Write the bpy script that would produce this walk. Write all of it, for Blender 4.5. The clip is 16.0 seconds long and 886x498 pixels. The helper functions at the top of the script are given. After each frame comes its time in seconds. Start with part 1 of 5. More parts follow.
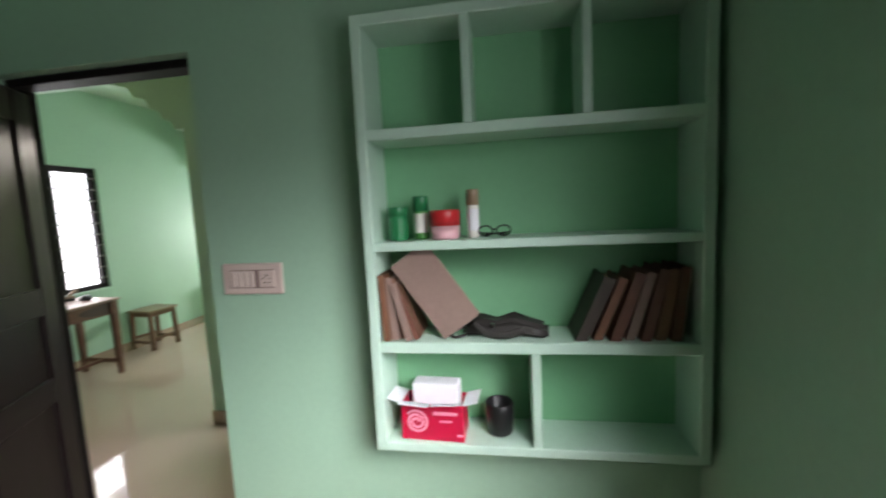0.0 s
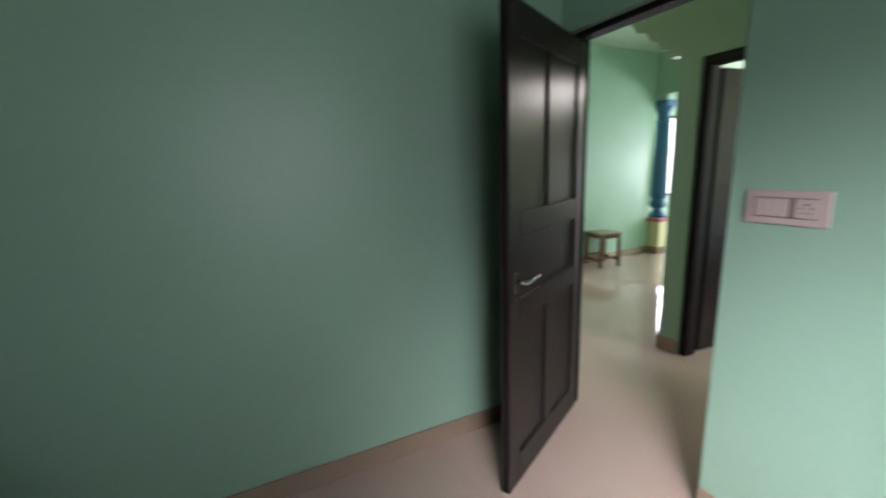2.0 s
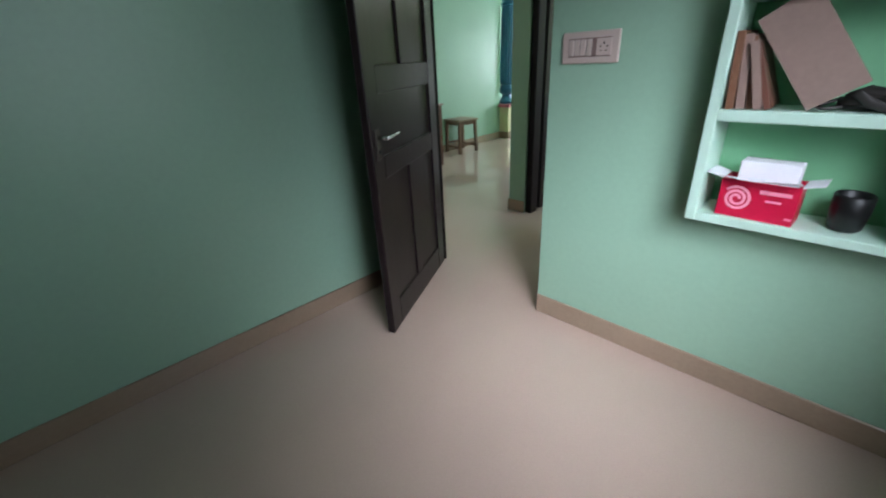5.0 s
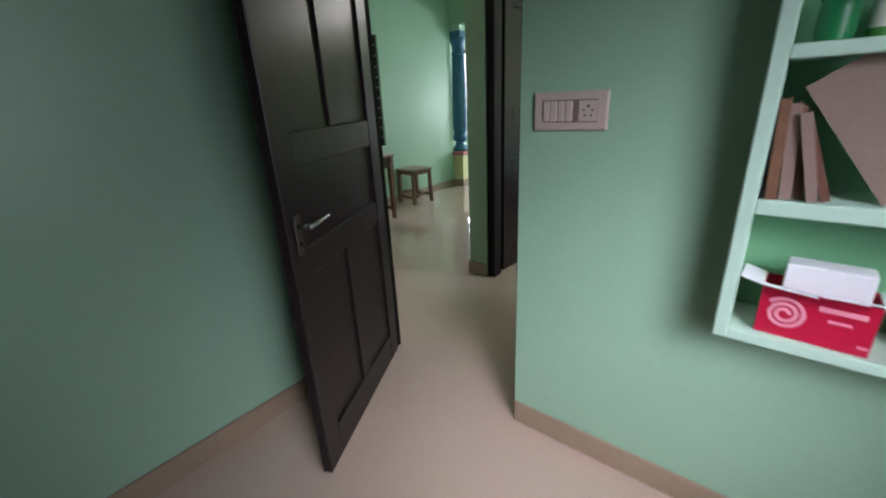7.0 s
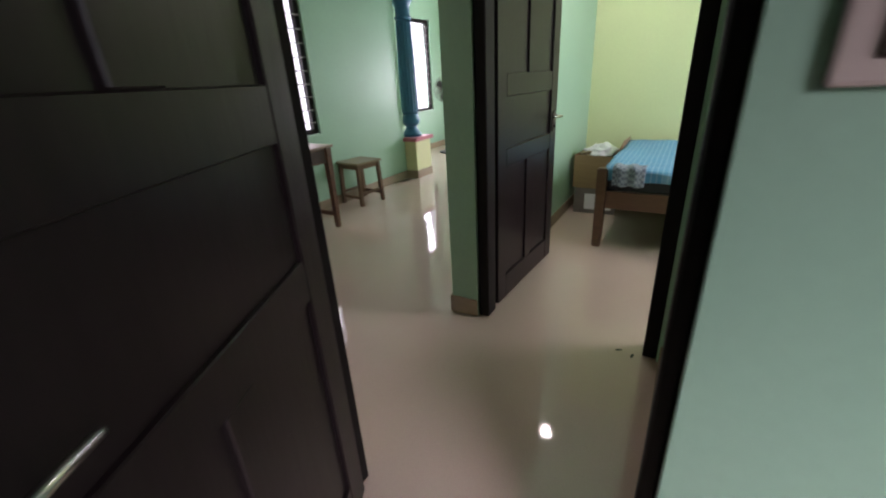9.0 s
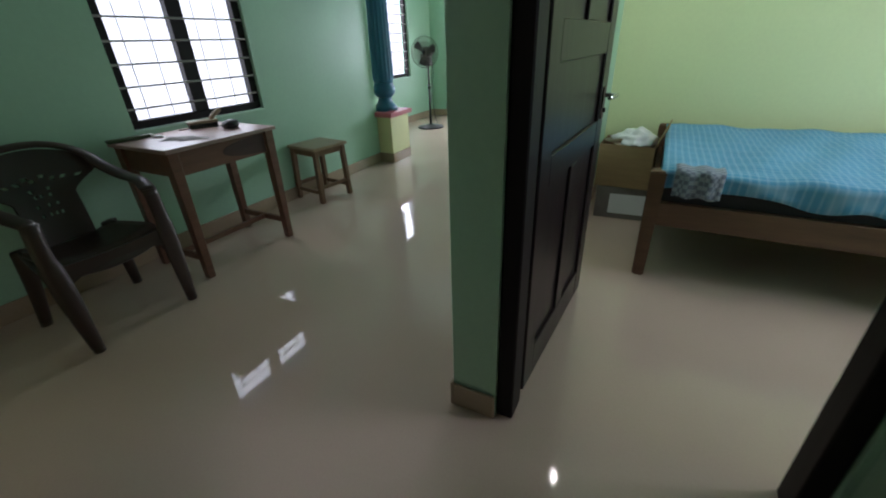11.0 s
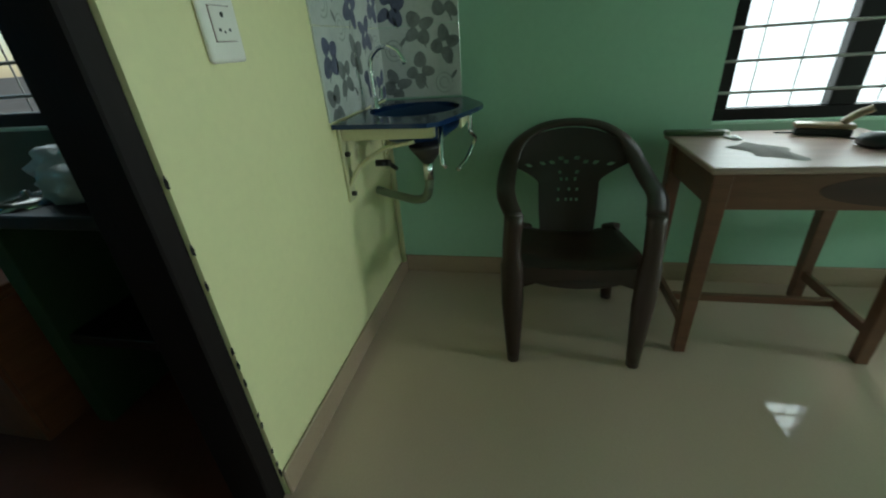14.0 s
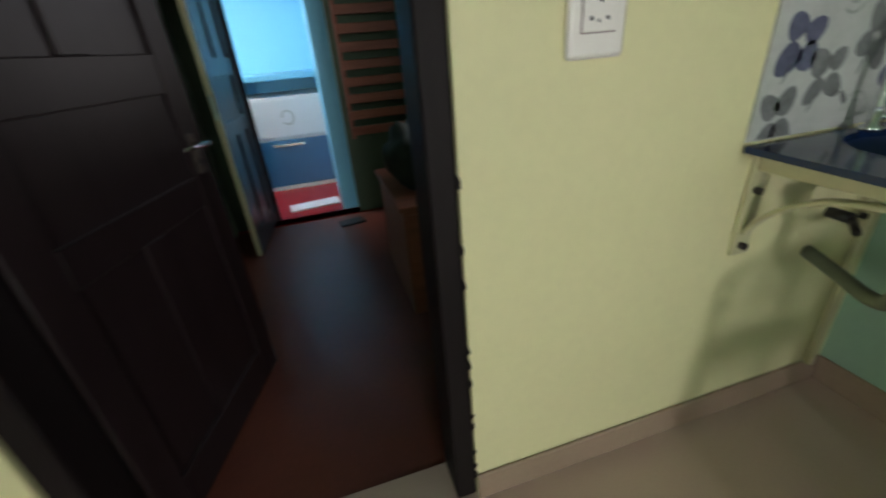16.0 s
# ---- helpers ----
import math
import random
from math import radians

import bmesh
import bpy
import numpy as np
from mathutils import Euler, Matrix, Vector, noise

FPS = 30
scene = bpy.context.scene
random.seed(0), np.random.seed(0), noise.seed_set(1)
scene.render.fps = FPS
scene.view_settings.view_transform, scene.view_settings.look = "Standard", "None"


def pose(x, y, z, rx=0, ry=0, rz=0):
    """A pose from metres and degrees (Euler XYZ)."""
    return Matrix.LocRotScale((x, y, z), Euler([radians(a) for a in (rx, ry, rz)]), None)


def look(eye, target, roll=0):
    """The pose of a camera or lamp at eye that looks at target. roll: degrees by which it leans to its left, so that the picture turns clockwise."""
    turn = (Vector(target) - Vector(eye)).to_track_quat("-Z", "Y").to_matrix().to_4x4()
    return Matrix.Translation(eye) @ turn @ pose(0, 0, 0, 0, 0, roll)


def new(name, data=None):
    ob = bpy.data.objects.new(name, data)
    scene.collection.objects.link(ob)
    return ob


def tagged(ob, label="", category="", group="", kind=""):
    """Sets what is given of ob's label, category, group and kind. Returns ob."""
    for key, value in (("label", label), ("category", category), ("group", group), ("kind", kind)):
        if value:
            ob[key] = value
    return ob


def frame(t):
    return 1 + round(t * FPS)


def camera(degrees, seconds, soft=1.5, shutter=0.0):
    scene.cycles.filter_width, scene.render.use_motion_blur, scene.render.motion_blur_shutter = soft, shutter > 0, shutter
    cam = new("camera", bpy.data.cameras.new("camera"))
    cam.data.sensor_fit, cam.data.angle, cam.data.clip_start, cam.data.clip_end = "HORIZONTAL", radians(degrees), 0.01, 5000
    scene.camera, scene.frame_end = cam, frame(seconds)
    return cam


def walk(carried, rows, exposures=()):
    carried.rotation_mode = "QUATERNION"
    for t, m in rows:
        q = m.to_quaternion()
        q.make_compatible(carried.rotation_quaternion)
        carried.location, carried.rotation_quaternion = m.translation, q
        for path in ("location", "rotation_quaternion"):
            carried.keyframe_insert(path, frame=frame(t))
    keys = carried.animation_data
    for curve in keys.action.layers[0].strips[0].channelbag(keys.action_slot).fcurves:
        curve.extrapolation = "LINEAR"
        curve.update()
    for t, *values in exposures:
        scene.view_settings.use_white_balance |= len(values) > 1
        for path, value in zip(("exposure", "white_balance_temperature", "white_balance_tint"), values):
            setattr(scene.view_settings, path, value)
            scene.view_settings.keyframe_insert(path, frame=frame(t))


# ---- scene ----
cam = camera(95.3, 16.0, 2.0, 0.5)
PATH = [
    (0, (1.088, -1.329, 1.513), (0.773, 0.635, 1.309), -2.8),
    (0.5, (1.022, -1.38, 1.509), (0.338, 0.483, 1.265), -2.9),
    (1, (0.96, -1.447, 1.504), (-0.11, 0.218, 1.219), -2.9),
    (1.5, (0.904, -1.5, 1.486), (-0.545, -0.165, 1.141), -2.8),
    (2, (0.864, -1.567, 1.463), (-0.903, -0.722, 1.058), -2.1),
    (3, (0.935, -1.715, 1.443), (-1.006, -1.624, 0.967), -1.9),
    (3.5, (0.955, -1.749, 1.37), (-0.906, -1.588, 0.655), -3.0),
    (4, (0.943, -1.75, 1.308), (-0.745, -1.116, 0.443), -2.8),
    (4.5, (0.999, -1.733, 1.281), (-0.461, -0.695, 0.39), -3.8),
    (4.7, (1.006, -1.702, 1.279), (-0.351, -0.535, 0.386), -3.2),
    (6.8, (0.764, -1.336, 1.328), (-0.442, 0.081, 0.594), -3.1),
    (7, (0.689, -1.272, 1.339), (-0.508, 0.174, 0.648), -2.8),
    (7.5, (0.469, -1.124, 1.339), (-0.618, 0.41, 0.658), -1.9),
    (8, (0.291, -0.948, 1.34), (-0.757, 0.611, 0.653), -3.1),
    (8.5, (0.139, -0.754, 1.334), (-0.925, 0.769, 0.593), -3.3),
    (9, (-0.047, -0.558, 1.262), (-1.012, 1.013, 0.485), -3.4),
    (9.2, (-0.108, -0.452, 1.28), (-1.036, 1.104, 0.434), -3.8),
    (11.3, (-0.658, 0.346, 1.191), (-1.489, 1.918, 0.275), -2.0),
    (11.5, (-0.697, 0.425, 1.159), (-1.636, 1.948, 0.265), -3.1),
    (12, (-0.843, 0.603, 1.224), (-2.121, 1.874, 0.357), -3.0),
    (12.5, (-1.06, 0.724, 1.205), (-2.617, 1.684, 0.397), -2.7),
    (13, (-1.196, 0.741, 1.22), (-2.949, 1.241, 0.399), -3.2),
    (13.5, (-1.28, 0.826, 1.209), (-3.08, 0.692, 0.349), -3.7),
    (14, (-1.392, 0.822, 1.191), (-3.129, 0.427, 0.281), -4.4),
    (14.5, (-1.61, 0.803, 1.157), (-3.3, 0.314, 0.204), -2.7),
    (15, (-1.794, 0.696, 1.16), (-3.322, -0.137, 0.175), -4.1),
    (15.5, (-1.86, 0.747, 1.168), (-2.843, -0.733, 0.25), -3.5),
    (16, (-1.792, 0.861, 1.224), (-2.257, -0.866, 0.33), -4.9),
]
EXPOSURES = [
    (0.0, 0.2, 6800, 20), (0.6, 0.03, 6700, 21), (1.5, 0.05, 6500, 21), (2.0, 0.2, 6400, 24), (2.5, 0.5, 6200, 16), (3.5, 0.45, 6000, 18), (3.9, 0.45, 5800, 7), (4.2, 0.4, 5900, 7), (4.7, 0.0, 6000, 16),
    (7.0, -0.32, 6250, 20), (8.0, -0.45, 6600, 29), (9.2, -0.42, 6500, 31), (11.3, -0.98, 6000, 16), (12.0, -0.95, 6100, 9), (12.5, -1.35, 6200, 15),
    (13.0, -1.2, 6100, -3), (14.0, -0.72, 6200, -5), (14.5, -0.55, 6200, -6), (15.2, -0.4, 6400, 6), (15.6, -0.45, 6900, 23), (16.0, -0.35, 6800, 22)]
walk(cam, [(t, look(eye, target, roll)) for t, eye, target, roll in PATH], EXPOSURES)

# ---- world, sky, lamps ----
world = bpy.data.worlds.new("sky")
scene.world = world
world.use_nodes = True
wn = world.node_tree
sky = wn.nodes.new("ShaderNodeTexSky")
sky.sky_type = "NISHITA"
sky.sun_disc = False
sky.sun_elevation = radians(48)
sky.sun_rotation = radians(250)
wn.nodes["Background"].inputs["Strength"].default_value = 0.15
wn.links.new(sky.outputs["Color"], wn.nodes["Background"].inputs["Color"])

sun = new("sun", bpy.data.lights.new("sun", "SUN"))
sun.data.energy = 1.0
sun.data.angle = radians(12)
sun.data.color = (1.0, 0.95, 0.88)
sun.matrix_world = look((0, 0, 10), (3.0, -1.2, 6.0))


def window_light(name, eye, target, w, h, watts, color, spread=180):
    lamp = new(name, bpy.data.lights.new(name, "AREA"))
    lamp.data.shape = "RECTANGLE"
    lamp.data.size, lamp.data.size_y = w, h
    lamp.data.energy, lamp.data.color = watts, color
    lamp.data.spread = radians(spread)
    lamp.matrix_world = look(eye, target)
    return lamp


def bulb_light(name, place, watts, color, r=0.05):
    lamp = new(name, bpy.data.lights.new(name, "POINT"))
    lamp.data.energy, lamp.data.color, lamp.data.shadow_soft_size = watts, color, r
    lamp.location = place
    return lamp


DAY = (0.90, 0.97, 1.0)
window_light("skylight_bedroom", (1.75, -1.25, 1.52), (0.15, 0.0, 0.0), 1.0, 1.15, 16, DAY, 65)
window_light("daylight_bedroom", (1.78, -1.25, 1.5), (-0.9, -0.9, 1.15), 1.0, 1.15, 11.0, DAY, 150)
window_light("skylight_dining", (-3.60, 2.08, 1.22), (0, 2.08, 1.0), 1.0, 0.88, 20, DAY)
window_light("skylight_living_side", (-4.60, 6.12, 1.48), (0, 6.12, 0.9), 0.6, 1.4, 54, DAY)
window_light("skylight_living_front", (-3.45, 7.42, 0.98), (-3.2, 0, 0.9), 1.1, 1.25, 30, DAY)
window_light("skylight_door", (-1.85, 7.42, 1.25), (-1.9, 0, 1.0), 0.85, 0.8, 155, DAY)
window_light("skylight_room_b", (2.04, 2.6, 1.5), (-1, 2.9, 1.0), 1.1, 1.2, 92, DAY)
window_light("skylight_blue_room", (-0.46, -3.3, 1.6), (-2, -3.3, 0.9), 0.9, 1.1, 48, (0.95, 0.98, 1.0))
window_light("skylight_kitchen", (-2.72, -1.33, 1.5), (0, -1.33, 0.4), 0.9, 0.95, 5, DAY)
LED = (1.0, 0.97, 0.88)
bulb_light("bulb_room_b", (-0.87, 2.62, 2.2), 24, LED)
bulb_light("bulb_living", (-2.80, 7.06, 2.72), 28, LED)


# ---- materials ----
def srgb(r, g, b):
    return tuple(((c / 255 + 0.055) / 1.055) ** 2.4 if c > 10 else c / 255 / 12.92 for c in (r, g, b)) + (1,)


def mat(name, color, rough=0.5, vary=0.08, scale=3.0, grain=60.0, bump=0.05, metal=0.0, stretch=(1, 1, 1), spec=0.5, rvar=0.08):
    """Paint, stone, wood or metal: a base colour with stains at one scale, grain at another, and fine relief."""
    m = bpy.data.materials.new(name)
    m.use_nodes = True
    n, l = m.node_tree.nodes, m.node_tree.links
    b = n["Principled BSDF"]
    b.inputs["Metallic"].default_value = metal
    b.inputs["Specular IOR Level"].default_value = spec
    co = n.new("ShaderNodeTexCoord")
    mp = n.new("ShaderNodeMapping")
    mp.inputs["Scale"].default_value = stretch
    l.new(co.outputs["Object"], mp.inputs["Vector"])
    big, fine = n.new("ShaderNodeTexNoise"), n.new("ShaderNodeTexNoise")
    big.inputs["Scale"].default_value, big.inputs["Detail"].default_value = scale, 4
    fine.inputs["Scale"].default_value, fine.inputs["Detail"].default_value = grain, 3
    for t in (big, fine):
        l.new(mp.outputs["Vector"], t.inputs["Vector"])
    add = n.new("ShaderNodeMath")
    add.operation = "MULTIPLY_ADD"
    add.inputs[1].default_value, add.inputs[2].default_value = 0.35, 0.0
    l.new(fine.outputs["Fac"], add.inputs[0])
    tot = n.new("ShaderNodeMath")
    tot.operation = "MULTIPLY_ADD"
    tot.inputs[1].default_value = 0.65
    l.new(big.outputs["Fac"], tot.inputs[0])
    l.new(add.outputs[0], tot.inputs[2])
    ramp = n.new("ShaderNodeValToRGB")
    c = srgb(*color)
    ramp.color_ramp.elements[0].position, ramp.color_ramp.elements[1].position = 0.3, 0.7
    ramp.color_ramp.elements[0].color = tuple(max(0, v * (1 - vary)) for v in c[:3]) + (1,)
    ramp.color_ramp.elements[1].color = tuple(min(1, v * (1 + vary)) for v in c[:3]) + (1,)
    l.new(tot.outputs[0], ramp.inputs["Fac"])
    l.new(ramp.outputs["Color"], b.inputs["Base Color"])
    rr = n.new("ShaderNodeMapRange")
    rr.inputs["To Min"].default_value, rr.inputs["To Max"].default_value = max(0.01, rough - rvar * 0.5), min(1, rough + rvar * 0.5)
    l.new(big.outputs["Fac"], rr.inputs["Value"])
    l.new(rr.outputs["Result"], b.inputs["Roughness"])
    if bump:
        bp = n.new("ShaderNodeBump")
        bp.inputs["Strength"].default_value, bp.inputs["Distance"].default_value = bump, 0.01
        l.new(tot.outputs[0], bp.inputs["Height"])
        l.new(bp.outputs["Normal"], b.inputs["Normal"])
    return m


def glow(name, color, strength):
    m = bpy.data.materials.new(name)
    m.use_nodes = True
    b = m.node_tree.nodes["Principled BSDF"]
    b.inputs["Base Color"].default_value = srgb(*color)
    b.inputs["Emission Color"].default_value = srgb(*color)
    b.inputs["Emission Strength"].default_value = strength
    return m


def wood(name, color, rough=0.4, vary=0.3, axis=2):
    st = [9, 9, 9]
    st[axis] = 1.0
    return mat(name, color, rough, vary, 2.5, 14, 0.12, stretch=tuple(st))


M_MINT = mat("mint_wall_paint", (155, 190, 166), 0.4, 0.06, 1.3, 40, 0.06)
M_LIME = mat("lime_wall_paint", (222, 217, 168), 0.55, 0.045, 1.3, 40, 0.06)
M_PALE = mat("pale_yellow_green_paint", (206, 216, 164), 0.55, 0.045, 1.3, 40, 0.06)
M_CEIL = mat("ceiling_paint", (176, 204, 186), 0.8, 0.03, 1.5, 40, 0.05)
# underside shade put into the colour, so floor reflections of the windows stay dim
M_PORCH = mat("dimmed_concrete", (56, 52, 48), 0.85, 0.15, 2, 40, 0.15)
M_SHELF = mat("pale_mint_enamel", (186, 214, 198), 0.45, 0.05, 3, 50, 0.05)
# mint made greener for the shelf back: shade and green bounce in the colour
M_NICHE = mat("mint_niche_shade", (128, 190, 146), 0.55, 0.05, 2, 40, 0.05)
M_FLOOR = mat("polished_floor_tile", (196, 171, 157), 0.045, 0.06, 1.2, 120, 0.003, rvar=0.04)
M_SKIRT = mat("skirting_tile", (160, 138, 118), 0.25, 0.1, 3, 60, 0.02)
M_JOINT = mat("tile_joint", (150, 132, 116), 0.6, 0.1, 8, 80, 0.05)
M_DOOR = mat("dark_door_enamel", (35, 27, 28), 0.33, 0.25, 2.5, 14, 0.10, stretch=(9, 9, 1), spec=0.24)
M_FRAME = mat("dark_frame_enamel", (27, 22, 22), 0.55, 0.25, 2.5, 14, 0.10, stretch=(9, 9, 1), spec=0.16)
M_REDWOOD = mat("red_brown_frame", (84, 40, 32), 0.4, 0.2, 2.5, 14, 0.1, stretch=(9, 9, 1))
M_STEEL = mat("brushed_steel", (205, 205, 205), 0.22, 0.06, 6, 90, 0.02, metal=1.0)
M_CHROME = mat("chrome", (225, 228, 230), 0.07, 0.02, 6, 90, 0.0, metal=1.0)
M_BAR = mat("grille_bar_paint", (150, 146, 142), 0.4, 0.1, 8, 60, 0.03)
M_TABLE = wood("teak_table_wood", (102, 67, 50), 0.38, 0.25, 1)
M_HEART = wood("dark_heartwood", (62, 34, 30), 0.38, 0.25, 1)
M_TOP = wood("worn_table_top", (156, 130, 120), 0.4, 0.15, 1)
M_STOOL = wood("dark_teak_wood", (112, 82, 58), 0.45, 0.28)
M_STOOLTOP = wood("worn_stool_top", (150, 128, 104), 0.35, 0.2, 0)
M_PLASTIC = mat("brown_moulded_plastic", (52, 35, 29), 0.38, 0.12, 4, 160, 0.03)
M_BLUEPAINT = mat("column_blue_paint", (52, 112, 148), 0.42, 0.12, 4, 60, 0.05)
M_PINK = mat("pink_ledge_paint", (196, 108, 122), 0.45, 0.1, 4, 60, 0.04)
M_GLASSBLUE = mat("blue_tinted_glass", (22, 44, 82), 0.12, 0.12, 5, 80, 0.0, rvar=0.03)
M_BOWL = mat("dark_blue_bowl_glass", (22, 50, 92), 0.4, 0.12, 5, 80, 0.0, spec=0.25)
M_GLASSEDGE = mat("dark_glass_edge", (18, 44, 58), 0.1, 0.1, 5, 80, 0.0)
M_PVC = mat("grey_hose_plastic", (104, 112, 92), 0.45, 0.08, 6, 80, 0.03)
M_BRACKET = mat("cream_bracket_enamel", (196, 192, 150), 0.35, 0.08, 6, 80, 0.03)
M_BLACK = mat("black_plastic", (22, 22, 23), 0.4, 0.15, 6, 120, 0.04)
M_WHITE = mat("white_plastic", (226, 222, 214), 0.35, 0.03, 5, 90, 0.01)
M_OFFWHITE = mat("aged_switch_plate", (196, 176, 168), 0.35, 0.04, 5, 90, 0.01)
M_SLOT = mat("switch_gap", (122, 100, 96), 0.6, 0.1, 9, 90, 0.0)
M_TILE = mat("glazed_wall_tile", (188, 190, 186), 0.14, 0.12, 9, 60, 0.01)
M_PETAL = mat("violet_tile_print", (92, 94, 116), 0.16, 0.4, 14, 80, 0.0)
M_PETAL2 = mat("grey_tile_print", (118, 120, 120), 0.16, 0.35, 14, 80, 0.0)
M_SWIRL = mat("pale_grey_tile_print", (164, 168, 162), 0.16, 0.12, 14, 80, 0.0)
M_RED = mat("crimson_printed_card", (196, 22, 62), 0.4, 0.08, 6, 80, 0.03)
M_CARDWHITE = mat("white_card", (228, 226, 232), 0.6, 0.05, 5, 60, 0.05)
M_PINKPRINT = mat("pale_pink_print", (238, 150, 172), 0.4, 0.08, 6, 80, 0.0)
M_BOOK = mat("faded_brown_cover", (142, 118, 108), 0.65, 0.12, 7, 60, 0.08)
M_BOOK2 = mat("brown_leather_cover", (122, 84, 64), 0.5, 0.2, 7, 60, 0.1)
M_BOOK3 = mat("dark_maroon_cover", (106, 68, 56), 0.5, 0.2, 7, 60, 0.1)
M_BOOKDARK = mat("black_cloth_cover", (62, 52, 46), 0.6, 0.2, 7, 60, 0.1)
M_PAPER = mat("aged_page_edges", (176, 148, 122), 0.8, 0.15, 30, 160, 0.15, stretch=(1, 1, 6))
M_LEATHER = mat("dark_leather", (48, 44, 42), 0.5, 0.2, 9, 120, 0.15)
M_GREENP = mat("green_plastic", (28, 120, 74), 0.35, 0.1, 6, 80, 0.02)
M_GREENL = mat("light_green_plastic", (70, 138, 66), 0.35, 0.1, 6, 80, 0.02)
M_REDP = mat("red_lid_plastic", (188, 40, 44), 0.3, 0.1, 6, 80, 0.02)
M_PINKP = mat("pink_tub_plastic", (220, 168, 174), 0.35, 0.1, 6, 80, 0.02)
M_DULL = mat("dull_tarnished_metal", (92, 86, 78), 0.55, 0.2, 9, 90, 0.05, metal=0.8)
M_ALMIRAH = mat("dark_brown_enamel_steel", (29, 24, 19), 0.5, 0.16, 2.0, 50, 0.04)
M_CLOTH = mat("white_cloth", (222, 220, 222), 0.85, 0.08, 12, 160, 0.3)
M_CARTON = mat("brown_corrugated_card", (150, 122, 88), 0.8, 0.14, 5, 60, 0.1, stretch=(1, 1, 6))
M_BEDWOOD = wood("bed_wood", (104, 72, 54), 0.42, 0.25, 0)
M_MATTRESS = mat("dark_mattress_ticking", (54, 50, 54), 0.85, 0.15, 9, 120, 0.2)
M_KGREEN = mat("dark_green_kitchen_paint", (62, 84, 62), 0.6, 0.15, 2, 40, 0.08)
M_GROUND = mat("bare_earth", (138, 126, 110), 0.9, 0.2, 0.8, 12, 0.2)
# red-brown base; any grey-blue on it is the blue room reflected
M_KFLOOR = mat("red_brown_kitchen_floor", (112, 62, 50), 0.36, 0.18, 3, 60, 0.06)
M_KBLUE = mat("sky_blue_wall_paint", (112, 196, 226), 0.55, 0.05, 2, 40, 0.06)
M_RFLOOR = mat("red_oxide_floor", (158, 36, 34), 0.16, 0.15, 3, 60, 0.03)
M_TEALPANEL = mat("teal_cabinet_laminate", (34, 96, 132), 0.3, 0.08, 3, 60, 0.02)
M_GREYPANEL = mat("pale_grey_laminate", (200, 204, 206), 0.3, 0.05, 3, 60, 0.02)
M_WOODDARK = wood("kitchen_brown_wood", (136, 82, 60), 0.5, 0.25, 0)
M_DARKBAG = mat("dark_green_sack", (30, 44, 32), 0.7, 0.25, 9, 60, 0.25)
M_DUST = mat("dusty_grey_paper", (120, 112, 108), 0.8, 0.15, 12, 90, 0.1)
M_GREENBOX = mat("olive_pen_case", (58, 74, 44), 0.4, 0.1, 8, 90, 0.03)
M_BULB = glow("lit_bulb", (255, 248, 232), 60)
M_SKYGLOW = glow("bright_overcast", (244, 246, 255), 2.6)


def bedsheet_material():
    """Blue cotton sheet with fine woven checks and pale bands."""
    m = mat("blue_checked_cotton", (84, 150, 190), 0.85, 0.08, 5, 90, 0.2)
    n, l = m.node_tree.nodes, m.node_tree.links
    co = n.new("ShaderNodeTexCoord")
    prev = n["Principled BSDF"].inputs["Base Color"].links[0].from_socket
    for axis, sc in (("X", 9.0), ("Y", 9.0)):
        w = n.new("ShaderNodeTexWave")
        w.bands_direction = axis
        w.inputs["Scale"].default_value = sc
        w.inputs["Distortion"].default_value = 0.3
        l.new(co.outputs["Object"], w.inputs["Vector"])
        r = n.new("ShaderNodeMapRange")
        r.inputs["From Min"].default_value, r.inputs["From Max"].default_value, r.inputs["To Max"].default_value = 0.6, 1.0, 0.22
        l.new(w.outputs["Fac"], r.inputs["Value"])
        mx = n.new("ShaderNodeMix")
        mx.data_type = "RGBA"
        l.new(r.outputs["Result"], mx.inputs["Factor"])
        l.new(prev, mx.inputs["A"])
        mx.inputs["B"].default_value = srgb(206, 222, 232)
        prev = mx.outputs["Result"]
    l.new(prev, n["Principled BSDF"].inputs["Base Color"])
    return m


M_SHEET = bedsheet_material()


def distance_material():
    """Out of doors beyond the front window: pale sky, a pinkish wall and foliage, over-bright."""
    m = bpy.data.materials.new("bright_outdoors")
    m.use_nodes = True
    n, l = m.node_tree.nodes, m.node_tree.links
    b = n["Principled BSDF"]
    co = n.new("ShaderNodeTexCoord")
    ns = n.new("ShaderNodeTexNoise")
    ns.inputs["Scale"].default_value, ns.inputs["Detail"].default_value = 0.8, 5
    l.new(co.outputs["Object"], ns.inputs["Vector"])
    ramp = n.new("ShaderNodeValToRGB")
    e = ramp.color_ramp.elements
    e[0].position, e[0].color = 0.38, srgb(150, 168, 120)
    e[1].position, e[1].color = 0.62, srgb(255, 250, 244)
    mid = e.new(0.5)
    mid.color = srgb(240, 206, 186)
    l.new(ns.outputs["Fac"], ramp.inputs["Fac"])
    l.new(ramp.outputs["Color"], b.inputs["Emission Color"])
    b.inputs["Base Color"].default_value = (0.3, 0.3, 0.28, 1)
    b.inputs["Emission Strength"].default_value = 1.25
    return m


M_OUT = distance_material()


# ---- mesh helpers ----
def box(bm, x0, x1, y0, y1, z0, z1):
    v = [bm.verts.new((x, y, z)) for z in (z0, z1) for x, y in ((x0, y0), (x1, y0), (x1, y1), (x0, y1))]
    for f in ((3, 2, 1, 0), (4, 5, 6, 7), (0, 1, 5, 4), (1, 2, 6, 5), (2, 3, 7, 6), (3, 0, 4, 7)):
        bm.faces.new([v[i] for i in f])
    return v


